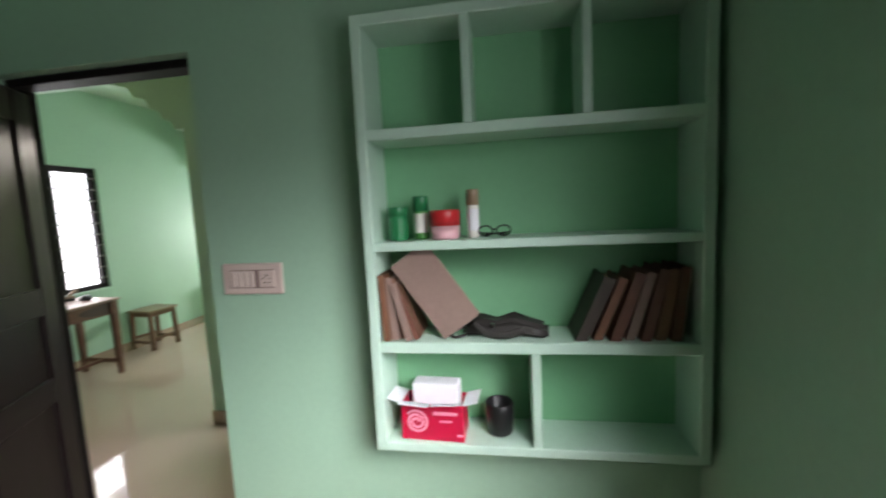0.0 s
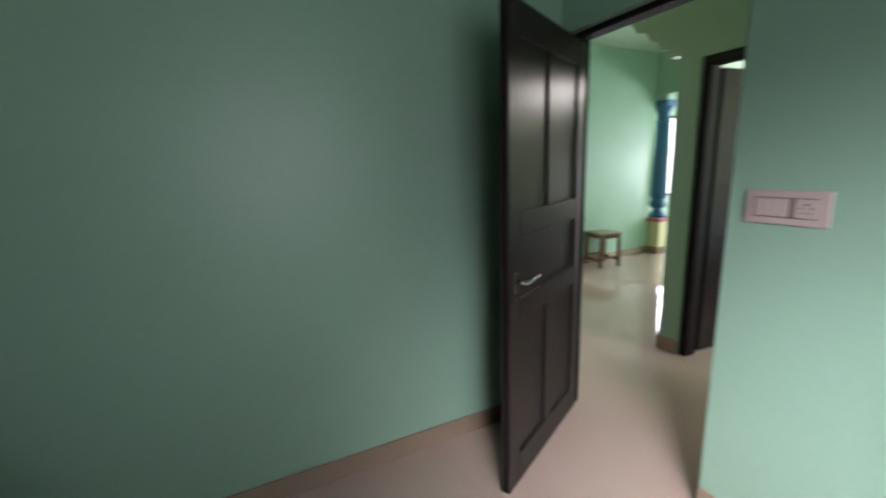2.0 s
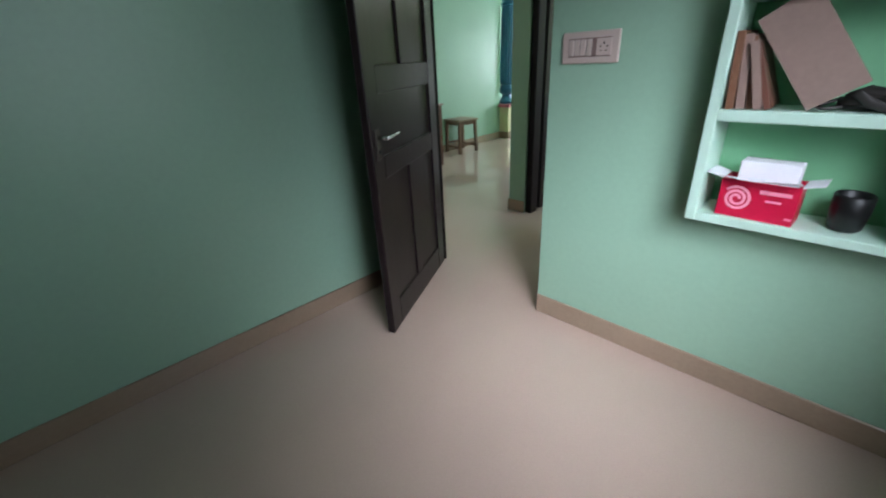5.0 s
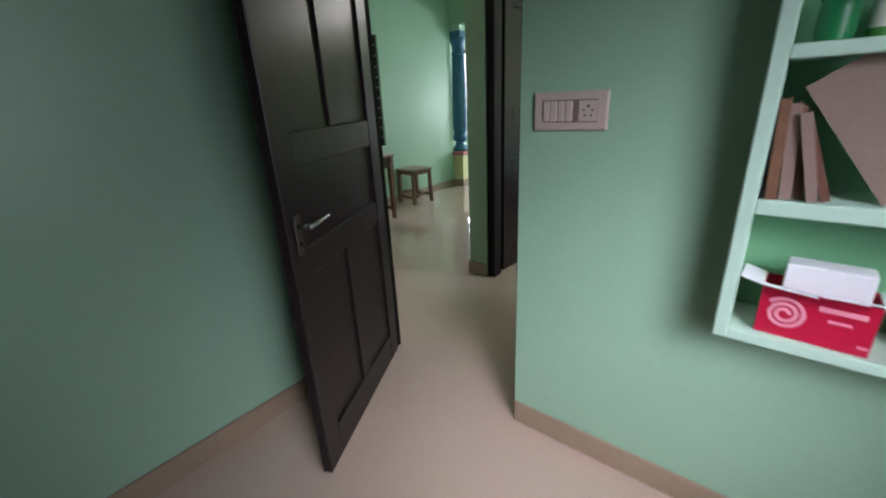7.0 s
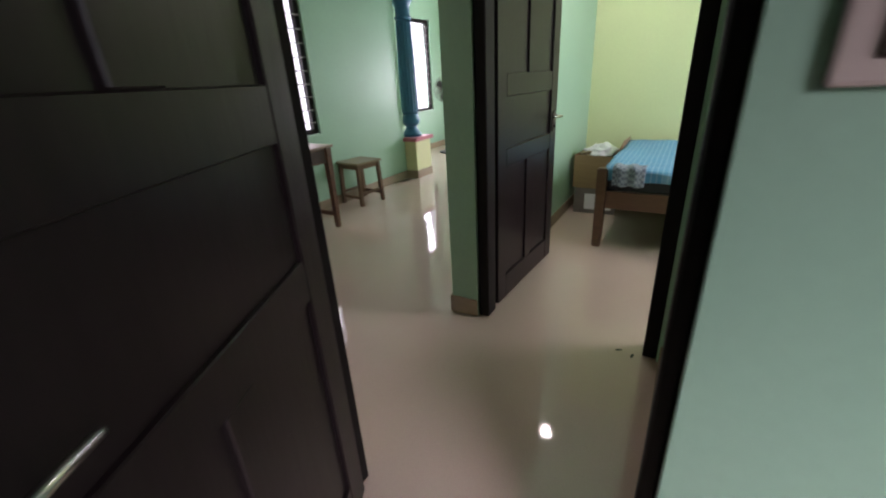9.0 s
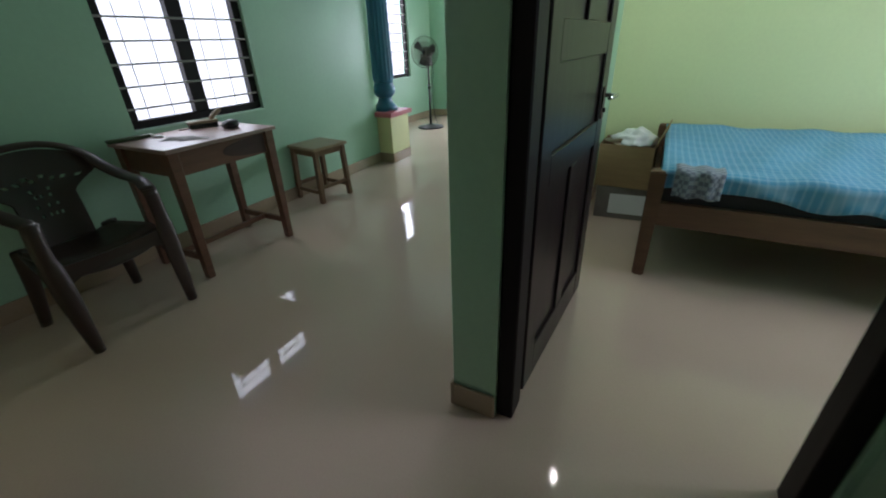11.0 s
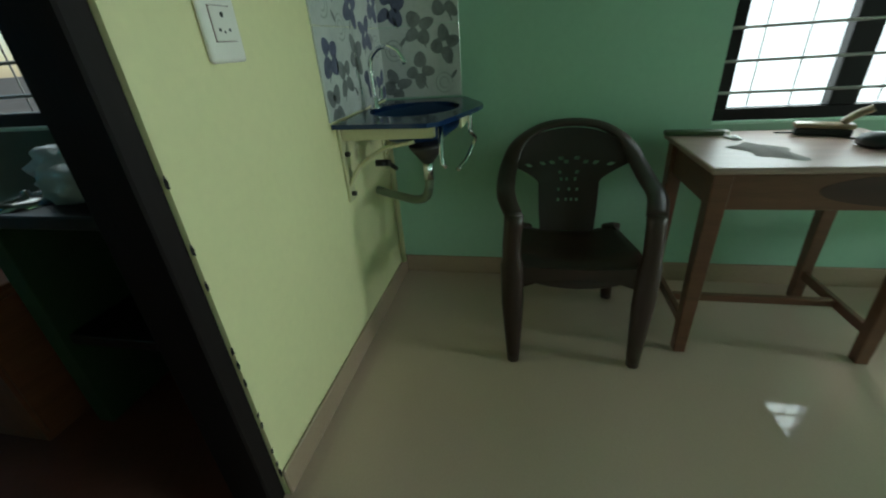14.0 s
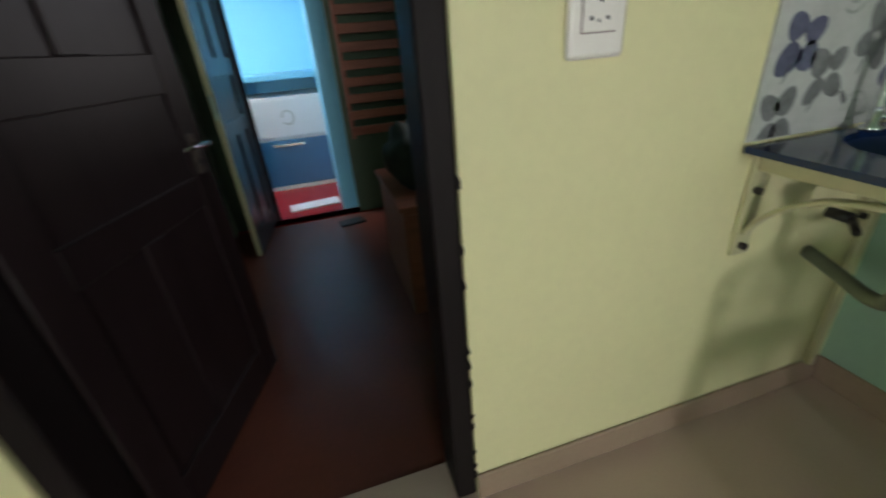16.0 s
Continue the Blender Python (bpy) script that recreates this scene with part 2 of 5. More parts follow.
def bbox(x0, x1, y0, y1, z0, z1, bev=0.004, seg=1):
    bm = bmesh.new()
    box(bm, x0, x1, y0, y1, z0, z1)
    if bev:
        bmesh.ops.bevel(bm, geom=bm.edges[:], offset=bev, segments=seg, affect="EDGES", profile=0.5)
    return bm


def sweep(bm, pts, ra, rb=None, seg=10, up=(0, 0, 1), cap=True):
    """A bar of elliptical section along points; ra across, rb along 'up'. Radii may be lists."""
    rb = ra if rb is None else rb
    pts = [Vector(p) for p in pts]
    rings = []
    for i, p in enumerate(pts):
        t = (pts[min(i + 1, len(pts) - 1)] - pts[max(i - 1, 0)]).normalized()
        u = Vector(up)
        if abs(t.dot(u)) > 0.97:
            u = Vector((1, 0, 0)) if abs(t.x) < 0.9 else Vector((0, 1, 0))
        s = t.cross(u).normalized()
        w = s.cross(t).normalized()
        a = ra[i] if isinstance(ra, (list, tuple)) else ra
        b = rb[i] if isinstance(rb, (list, tuple)) else rb
        rings.append([bm.verts.new(p + s * (a * math.cos(2 * math.pi * k / seg)) + w * (b * math.sin(2 * math.pi * k / seg))) for k in range(seg)])
    for r0, r1 in zip(rings, rings[1:]):
        for k in range(seg):
            bm.faces.new((r0[k], r0[(k + 1) % seg], r1[(k + 1) % seg], r1[k]))
    if cap:
        bm.faces.new(rings[0][::-1])
        bm.faces.new(rings[-1])
    return bm


def rod(p0, p1, r, seg=10, r1=None):
    return sweep(bmesh.new(), [p0, p1], [r, r1 if r1 is not None else r], seg=seg)


def bar(pts, ra, rb=None, seg=10, up=(0, 0, 1)):
    return sweep(bmesh.new(), pts, ra, rb, seg, up)


def curve_pts(ctrl, n=8):
    """Points along a smooth curve through the control points (Catmull-Rom)."""
    c = [Vector(p) for p in ctrl]
    c = [c[0] * 2 - c[1]] + c + [c[-1] * 2 - c[-2]]
    out = []
    for i in range(1, len(c) - 2):
        for k in range(n):
            t = k / n
            out.append(0.5 * (2 * c[i] + (c[i + 1] - c[i - 1]) * t + (2 * c[i - 1] - 5 * c[i] + 4 * c[i + 1] - c[i + 2]) * t * t
                              + (3 * c[i] - c[i - 1] - 3 * c[i + 1] + c[i + 2]) * t ** 3))
    return out + [c[-2]]


def lathe(profile, seg=24, flute=0.0, flutes=16, x=0.0, y=0.0, cap=True):
    bm = bmesh.new()
    rings = []
    for r, z, *f in profile:
        k = f[0] if f else 0.0
        rings.append([bm.verts.new((x + (r - k * flute * (0.5 + 0.5 * math.cos(flutes * a))) * math.cos(a),
                                    y + (r - k * flute * (0.5 + 0.5 * math.cos(flutes * a))) * math.sin(a), z))
                      for a in (2 * math.pi * i / seg for i in range(seg))])
    for r0, r1 in zip(rings, rings[1:]):
        for k in range(seg):
            bm.faces.new((r0[k], r0[(k + 1) % seg], r1[(k + 1) % seg], r1[k]))
    if cap:
        bm.faces.new(rings[0][::-1])
        bm.faces.new(rings[-1])
    return bm


def extrude_outline(outline, axis, a, b):
    """A prism: a closed outline of 2D points set between a and b along an axis ('x', 'y' or 'z')."""
    bm = bmesh.new()
    put = {"x": lambda p, d: (d, p[0], p[1]), "y": lambda p, d: (p[0], d, p[1]), "z": lambda p, d: (p[0], p[1], d)}[axis]
    lo = [bm.verts.new(put(p, a)) for p in outline]
    hi = [bm.verts.new(put(p, b)) for p in outline]
    n = len(outline)
    bm.faces.new(lo)
    bm.faces.new(hi[::-1])
    for i in range(n):
        bm.faces.new((lo[i], hi[i], hi[(i + 1) % n], lo[(i + 1) % n]))
    bmesh.ops.recalc_face_normals(bm, faces=bm.faces[:])
    return bm


def mesh_of(name, bm, material, smooth=False):
    me = bpy.data.meshes.new(name)
    bmesh.ops.recalc_face_normals(bm, faces=bm.faces[:])
    if smooth:
        for f in bm.faces:
            f.smooth = True
    bm.to_mesh(me)
    bm.free()
    me.materials.append(material)
    return me


def part(name, bm, material, parent, label="", smooth=False, at=None):
    ob = new(name, mesh_of(name, bm, material, smooth))
    ob.parent = parent
    if at is not None:
        ob.matrix_basis = at
    if label:
        ob["label"] = label
    return ob


def thing(name, m, label, category, group=""):
    ob = new(name)
    ob.empty_display_size = 0.1
    ob.matrix_basis = m
    return tagged(ob, label, category, group)


def structure(name, bm, material, label, category, smooth=False):
    return tagged(new(name, mesh_of(name, bm, material, smooth)), label, category, kind="structure")


def wall(name, axis, c0, c1, a0, a1, z0, z1, holes, material, label):
    """A wall with thickness c0..c1 across, a0..a1 along, and openings (a, b, low, high) that go through it."""
    bm = bmesh.new()
    cuts = sorted({a0, a1, *(h[0] for h in holes), *(h[1] for h in holes)})
    for s, e in zip(cuts, cuts[1:]):
        spans = sorted((h[2], h[3]) for h in holes if h[0] <= s and h[1] >= e)
        z = z0
        for lo, hi in spans + [(z1, z1)]:
            if lo > z:
                if axis == "x":
                    box(bm, s, e, c0, c1, z, lo)
                else:
                    box(bm, c0, c1, s, e, z, lo)
            z = max(z, hi)
    bmesh.ops.remove_doubles(bm, verts=bm.verts[:], dist=0.0005)
    seen = {}
    for f in bm.faces:
        key = tuple(round(v, 3) for v in f.calc_center_median())
        seen.setdefault(key, []).append(f)
    bmesh.ops.delete(bm, geom=[f for fs in seen.values() if len(fs) > 1 for f in fs], context="FACES_ONLY")
    return structure(name, bm, material, label, "wall")


# ---- structure ----
TOP = 2.95
bm = bmesh.new()
box(bm, -4.6, 2.2, 0.0, 7.4, -0.15, 0.0)
box(bm, -0.95, 1.9, -2.85, 0.0, -0.15, 0.0)
floor = structure("floor", bm, M_FLOOR, "polished beige vitrified tile floor, glossy", "floor")
bm = bmesh.new()
box(bm, -2.75, -0.95, -2.5, 0.0, -0.15, -0.004)
structure("floor_kitchen", bm, M_KFLOOR, "dark red-brown floor of the kitchen passage, slightly glossy", "floor")
bm = bmesh.new()
box(bm, -3.2, -0.3, -4.5, -2.86, -0.15, 0.01)
box(bm, -2.75, -1.0, -2.86, -2.5, -0.15, 0.01)
structure("floor_utility", bm, M_RFLOOR, "glossy red oxide floor of the blue room", "floor")
bm = bmesh.new()
box(bm, -4.6, 2.2, -2.85, 7.4, TOP, TOP + 0.12)
box(bm, -3.3, -0.3, -4.55, -2.85, TOP, TOP + 0.12)
structure("ceiling", bm, M_CEIL, "plain off-white painted ceiling", "ceiling")

D1 = (-0.858, 0.0, 0.0, 2.10)
SHELF = (0.644, 1.654, 0.727, 2.092)
D3 = (-2.03, -1.12, 0.0, 2.10)
D2 = (-0.93, -0.02, 0.0, 2.10)
wall("wall_bedroom_north", "x", 0.0, 0.14, -0.90, 1.82, 0, TOP, [D1, SHELF], M_MINT, "mint green painted plaster wall with doorway and niche")
wall("wall_dining_south", "x", 0.0, 0.14, -3.54, -0.90, 0, TOP, [D3], M_LIME, "pale lime painted plaster wall behind the washbasin")
wall("wall_bedroom_west", "y", -1.0, -0.90, -2.80, 0.0, 0, TOP, [], M_MINT, "mint green painted plaster bedroom wall, slightly marked")
wall("wall_bedroom_east", "y", 1.68, 1.82, -2.80, 0.0, 0, TOP, [(-1.78, -0.72, 0.9, 2.1)], M_MINT, "mint green painted bedroom wall with a window opening")
wall("wall_bedroom_south", "x", -2.84, -2.70, -0.90, 1.68, 0, TOP, [], M_MINT, "mint green painted plaster bedroom wall")
wall("wall_lobby_east", "y", 0.0, 0.12, 0.14, 1.22, 0, TOP, [], M_MINT, "mint green painted wall between the two bedroom doors")
wall("wall_room_b_south", "x", 1.22, 1.35, -1.09, 2.1, 0, TOP, [D2], M_MINT, "mint green painted wall end beside a bedroom door")
wall("wall_partition", "y", -1.09, -0.98, 1.35, 7.22, 0, TOP, [], M_MINT, "mint green painted partition wall between hall and bedroom")
wall("wall_room_b_north", "x", 4.0, 4.14, -0.98, 2.1, 0, TOP, [], M_PALE, "pale yellow-green painted bedroom wall")
wall("wall_room_b_east", "y", 1.96, 2.1, 1.35, 4.0, 0, TOP, [(2.0, 3.2, 0.9, 2.1)], M_PALE, "pale yellow-green painted bedroom wall with a window opening")
W1 = (1.605, 2.575, 0.79, 2.13)
W2 = (5.78, 6.50, 0.71, 2.24)
FW = (-3.96, -2.84, 0.24, 2.25)
MD = (-2.38, -1.40, 0.0, 2.10)
wall("wall_dining_west", "y", -3.54, -3.39, 0.14, 4.05, 0, TOP, [W1], M_MINT, "mint green painted dining wall with a grilled window")
wall("wall_living_return", "x", 3.92, 4.05, -4.54, -3.54, 0, TOP, [], M_MINT, "mint green painted return wall")
wall("wall_living_west", "y", -4.54, -4.40, 4.05, 7.22, 0, TOP, [W2], M_MINT, "mint green painted living room wall with a window")
wall("wall_living_north", "x", 7.22, 7.36, -4.54, -0.98, 0, TOP, [FW, MD], M_MINT, "mint green painted front wall with large window and door")
KW = (-1.80, -0.86, 1.0, 2.0)
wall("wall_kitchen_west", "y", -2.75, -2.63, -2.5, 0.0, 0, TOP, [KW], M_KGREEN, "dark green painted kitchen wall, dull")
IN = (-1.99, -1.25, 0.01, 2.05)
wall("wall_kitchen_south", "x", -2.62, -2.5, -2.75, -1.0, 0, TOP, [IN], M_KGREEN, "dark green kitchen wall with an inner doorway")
wall("wall_blue_south", "x", -4.5, -4.38, -3.2, -0.42, 0, TOP, [], M_KBLUE, "sky blue painted wall of the utility room")
wall("wall_blue_west", "y", -2.2, -1.86, -4.38, -2.62, 0, TOP, [], M_KBLUE, "sky blue painted wall of the utility room")
wall("wall_blue_east", "y", -0.54, -0.42, -4.38, -2.84, 0, TOP, [(-4.0, -3.0, 0.95, 2.2)], M_KBLUE, "sky blue painted wall with window opening")

# stepped corbels and lintel beam between lobby and dining space
steps = [(-1.09, 2.14), (-1.16, 2.14), (-1.19, 2.20), (-1.24, 2.21), (-1.27, 2.27), (-1.33, 2.29), (-1.37, 2.36), (-1.45, 2.38), (-1.50, 2.45), (-1.62, 2.48), (-1.80, 2.52),
         (-3.39, 2.52), (-3.39, TOP), (-1.09, TOP)]
structure("beam", extrude_outline(steps, "y", 1.22, 1.35), M_MINT, "mint green lintel beam ending in a stepped corbel", "beam")
bm = bmesh.new()
box(bm, -3.54, -1.10, 4.06, 4.34, 2.36, TOP)
structure("beam_living", bm, M_MINT, "mint green painted ceiling beam above the column", "beam")


def skirting(name, x0, x1, y0, y1, h=0.105):
    return structure(name, bbox(x0, x1, y0, y1, 0.0, h, 0.004), M_SKIRT, "beige-brown tile skirting along the wall", "skirting")


T = 0.012
for a in ((-0.90, -0.90 + T, -2.70, 0.0), (-0.888, -0.858, -T, 0.0), (0.0, 1.68, -T, 0.0), (1.68 - T, 1.68, -2.70, -T),
          (-3.39, -2.03, 0.14, 0.14 + T), (-1.12, -0.858, 0.14, 0.14 + T), (-3.39, -3.39 + T, 0.152, 4.05), (-1.09, -0.93, 1.22 - T, 1.22),
          (-1.09 - T, -1.09, 1.22 - T, 7.22), (-T, 0.0, 0.14, 1.20), (-0.98, -0.98 + T, 1.36, 4.0), (-0.968, 1.96, 4.0 - T, 4.0),
          (-4.40, -4.40 + T, 4.05, 7.22), (-4.388, -2.38, 7.22 - T, 7.22), (-1.40, -1.112, 7.22 - T, 7.22)):
    skirting("baseboard", *a)


# ---- doors ----
def door_frame(name, axis_hole, y0, y1, label, w=0.06, material=M_FRAME):
    x0, x1, _, top = axis_hole
    root = tagged(new(name), label, "door frame", kind="structure")
    part("jamb", bbox(x0, x0 + w, y0, y1, 0, top - w, 0.005), material, root)
    part("jamb", bbox(x1 - w, x1, y0, y1, 0, top - w, 0.005), material, root)
    part("head", bbox(x0, x1, y0, y1, top - w, top, 0.005), material, root)
    return root


def panel_door(name, width, height, m, label, handed=1):
    """A framed panel leaf hinged at its origin, running along +x, faces at y = 0 and y = 0.036; four raised edges round each sunk panel."""
    root = tagged(new(name), label, "door", kind="structure")
    root.matrix_basis = m
    t = 0.038
    st, mid = 0.105, width / 2
    z = (0.012, 0.16, 0.80, 0.90, 1.16, 1.27, height - 0.12, height)
    for x0, x1 in ((0.0, st), (width - st, width)):
        part("stile", bbox(x0, x1, 0, t, z[0], height, 0.004), M_DOOR, root)
    for k, (a, b) in enumerate(((z[0], z[1]), (z[2], z[3]), (z[4], z[5]), (z[6], z[7]))):
        part("rail", bbox(st, width - st, 0.001, t - 0.001, a, b, 0.003), M_DOOR, root)
    for a, b, split in ((z[1], z[2], True), (z[3], z[4], False), (z[5], z[6], True)):
        if split:
            part("muntin", bbox(mid - 0.045, mid + 0.045, 0.0015, t - 0.0015, a, b, 0.003), M_DOOR, root)
            spans = ((st, mid - 0.045), (mid + 0.045, width - st))
        else:
            spans = ((st, width - st),)
        for x0, x1 in spans:
            bm = bmesh.new()
            box(bm, x0, x1, 0.013, t - 0.013, a, b)
            part("panel", bm, M_DOOR, root)
    return root


def lever_handle(door, x, z, side, along, material=M_STEEL):
    """A lever on an upright plate; side: +1 or -1 face, along: the way that the lever points."""
    t = 0.038 if side > 0 else 0.0
    plate = part("handle", bbox(x - 0.018, x + 0.018, min(t, t + side * 0.008), max(t, t + side * 0.008), z - 0.095, z + 0.035, 0.003), M_DULL, door, "tarnished steel lever handle")
    y = t + side * 0.052
    part("neck", rod((x, t + side * 0.006, z), (x, y, z), 0.009, 12), material, plate, smooth=True)
    part("lever", rod((x - along * 0.010, y, z), (x + along * 0.125, y - side * 0.003, z + 0.003), 0.008, 12, 0.0065), material, plate, smooth=True)
    part("keyhole", rod((x, t + side * 0.004, z - 0.06), (x, t + side * 0.016, z - 0.06), 0.010, 12), M_BLACK, plate)


door_frame("door_frame_1", D1, 0.045, 0.135, "dark brown enamelled wooden door frame", 0.03)
ang = math.degrees(math.atan2(-0.690 - 0.065, -0.447 + 0.836))
leaf = panel_door("door_1", 0.848, 2.045, pose(-0.836, 0.065, 0.0, 0, 0, ang), "dark brown panelled wooden door, standing open")
lever_handle(leaf, 0.795, 0.99, 1, -1)

door_frame("door_frame_2", D2, 1.235, 1.335, "dark brown enamelled wooden door frame")
ang2 = math.degrees(math.atan2(2.22 - 1.375, -0.817 + 0.872))
leaf2 = panel_door("door_2", 0.845, 2.03, pose(-0.872, 1.375, 0.0, 0, 0, ang2), "dark brown panelled wooden door, open into the bedroom")
lever_handle(leaf2, 0.785, 1.0, -1, -1)
lever_handle(leaf2, 0.785, 1.0, 1, -1)

frame3 = door_frame("door_frame_3", D3, 0.0, 0.13, "dark brown kitchen door frame, chipped paint")
rng = random.Random(7)
for k in range(12):
    h = rng.uniform(0.03, 1.0)
    bm = bmesh.new()
    bmesh.ops.create_icosphere(bm, subdivisions=1, radius=1.0)
    for v in bm.verts:
        q = rng.uniform(0.7, 1.2)
        v.co = Vector((-2.0280 + v.co.x * 0.0055 * q, 0.1402 + v.co.y * 0.0018, h + v.co.z * rng.uniform(0.006, 0.022) * q))
    part("paint_chip", bm, M_FRAME, frame3)
leaf3 = panel_door("door_3", 0.76, 2.03, pose(-1.185, -0.01, 0.0, 0, 0, math.degrees(math.atan2(-0.70, -0.21))), "dark brown panelled kitchen door, folded open inwards")
lever_handle(leaf3, 0.69, 1.0, -1, -1)
part("jamb", bbox(-1.33, -1.254, -2.635, -2.606, 0.0, 2.05, 0.004), M_FRAME, tagged(new("door_frame_4"), "dark brown frame of the inner doorway", "door frame", kind="structure"))
leaf4 = panel_door("door_4", 0.66, 2.02, pose(-1.262, -2.60, 0.0, 0, 0, 85), "dark brown inner door standing open, pale bare edge")
part("edge_strip", bbox(0.6601, 0.664, 0.002, 0.036, 0.014, 2.015, 0.001), M_BRACKET, leaf4, "pale olive unpainted leaf edge")
part("latch_plate", bbox(0.664, 0.666, 0.010, 0.028, 0.93, 1.07, 0.0006), M_STEEL, leaf4)
door_frame("door_frame_main", (MD[0], MD[1], 0, 2.10), 7.24, 7.34, "red-brown wooden front door frame", 0.07, M_REDWOOD)


# ---- windows ----
def grille_window(name, axis, face, a0, a1, z0, z1, label, material, bars, columns=2, mullion=0.10, transoms=(), w=0.06, outward=-1, verticals=1):
    """Window frame with mullions and steel bars, in a wall along an axis; face: the inner plane, outward: the way out."""
    root = tagged(new(name), label, "window", kind="structure")

    def b(a, c, lo, hi, d0, d1, bev=0.004):
        p, q = sorted((face + outward * d0, face + outward * d1))
        return bbox(p, q, a, c, lo, hi, bev) if axis == "y" else bbox(a, c, p, q, lo, hi, bev)

    def r(p, q, lo, hi, d, rad):
        c = face + outward * d
        return rod((c, p, lo), (c, q, hi), rad, 8) if axis == "y" else rod((p, c, lo), (q, c, hi), rad, 8)

    fr = part("window_frame", b(a0, a1, z0, z0 + w, 0.03, 0.085), material, root)
    part("head", b(a0, a1, z1 - w, z1, 0.03, 0.085), material, fr)
    part("jamb", b(a0, a0 + w, z0 + w, z1 - w, 0.03, 0.085), material, fr)
    part("jamb", b(a1 - w, a1, z0 + w, z1 - w, 0.03, 0.085), material, fr)
    step = (a1 - a0) / columns
    for k in range(1, columns):
        c = a0 + k * step
        part("mullion", b(c - mullion / 2, c + mullion / 2, z0 + w, z1 - w, 0.028, 0.083), material, fr)
    for zt in transoms:
        part("transom", b(a0 + w, a1 - w, zt - 0.025, zt + 0.025, 0.04, 0.08), material, fr)
    n = bars
    for k in range(n):
        zz = z0 + w + (z1 - z0 - 2 * w) * (k + 0.55) / n
        part("grille_bar", r(a0 + 0.01, a1 - 0.01, zz, zz, 0.018, 0.0065), M_BAR, root)
    for k in range(columns):
        for j in range(verticals):
            c = a0 + step * (k + (j + 1) / (verticals + 1))
            part("grille_upright", r(c, c, z0 + w, z1 - w, 0.095, 0.0035), M_BAR, root)
    part("window_sill", b(a0, a1, z0 - 0.001, z0 + 0.012, 0.0, 0.04, 0.002), M_SHELF, root)
    return root


grille_window("window_1", "y", -3.39, W1[0], W1[1], W1[2], W1[3], "dark wooden two-bay window with steel grille bars", M_FRAME, 10, verticals=2)
grille_window("window_2", "y", -4.40, W2[0], W2[1], W2[2], W2[3], "dark wooden window with steel grille bars", M_FRAME, 11, 1, verticals=1)
grille_window("window_3", "x", 7.22, FW[0], FW[1], FW[2], FW[3], "tall red-brown front window with grille bars", M_REDWOOD, 14, 2, 0.1, (0.72, 1.25, 1.75), outward=1, verticals=0)
grille_window("window_4", "y", 1.68, -1.78, -0.72, 0.9, 2.1, "dark wooden bedroom window with grille bars", M_FRAME, 9, outward=1)
grille_window("window_5", "y", 1.96, 2.0, 3.2, 0.9, 2.1, "dark wooden bedroom window with grille bars", M_FRAME, 9, outward=1)

grille_window("window_6", "y", -2.63, KW[0], KW[1], KW[2], KW[3], "dark wooden kitchen window with grille bars", M_FRAME, 8)

# unseen concrete slabs above the openings outside, added to dim window reflections indoors
for nm, a in (("sunshade", (-3.95, -3.54, 1.35, 2.80, 2.20, 2.28)), ("sunshade", (-5.10, -4.54, 5.6, 6.65, 2.27, 2.35)), ("porch_roof", (-4.9, -0.8, 7.36, 9.0, 2.32, 2.44)), ("sunshade", (1.82, 2.2, -1.95, -0.55, 2.13, 2.2))):
    structure(nm, bbox(*a, 0.006), M_PORCH, "unseen dark concrete slab added to shade the openings outside", "sunshade")

# out of doors
bm = bmesh.new()
box(bm, -400, 400, -400, 400, -0.5, -0.3)
structure("ground", bm, M_GROUND, "plain ground around the house", "ground")


def backdrop(name, x0, x1, y0, y1, material, label):
    bm = bmesh.new()
    box(bm, x0, x1, y0, y1, -0.3, 5.5)
    ob = structure(name, bm, material, label, "backdrop")
    ob.visible_shadow = False
    return ob


backdrop("backdrop_west", -7.6, -7.5, -1.5, 14.0, M_SKYGLOW, "bright overcast sky seen through the windows")
backdrop("backdrop_north", -7.0, 1.0, 10.9, 11.0, M_OUT, "over-bright garden and pinkish neighbouring wall")


# ---- bedroom: built-in shelf ----
def built_in_shelf():
    x0, x1, z0, z1, f, b = 0.644, 1.654, 0.727, 2.092, -0.125, 0.055
    root = thing("wall_shelf", pose(0, 0, 0), "pale mint open wall shelf unit let into the wall", "shelf")
    part("back_panel", bbox(x0, x1, b, b + 0.012, z0, z1, 0), M_NICHE, root)
    for a in (x0, x1 - 0.032):
        part("side_panel", bbox(a, a + 0.032, f, b, z0, z1, 0.003), M_SHELF, root)
    s0, s1 = x0 + 0.032, x1 - 0.032
    for z, k in ((z0, 0.030), (1.058, 0.035), (1.385, 0.028), (1.724, 0.033), (z1 - 0.034, 0.034)):
        part("shelf_board", bbox(s0, s1, f, b, z, z + k, 0.003), M_SHELF, root)
    for x in (0.985, 1.321):
        part("divider", bbox(x - 0.013, x + 0.013, f + 0.002, b, 1.757, z1 - 0.034, 0.003), M_SHELF, root)
    part("divider", bbox(1.149, 1.177, f + 0.002, b, z0 + 0.030, 1.058, 0.003), M_SHELF, root)


built_in_shelf()


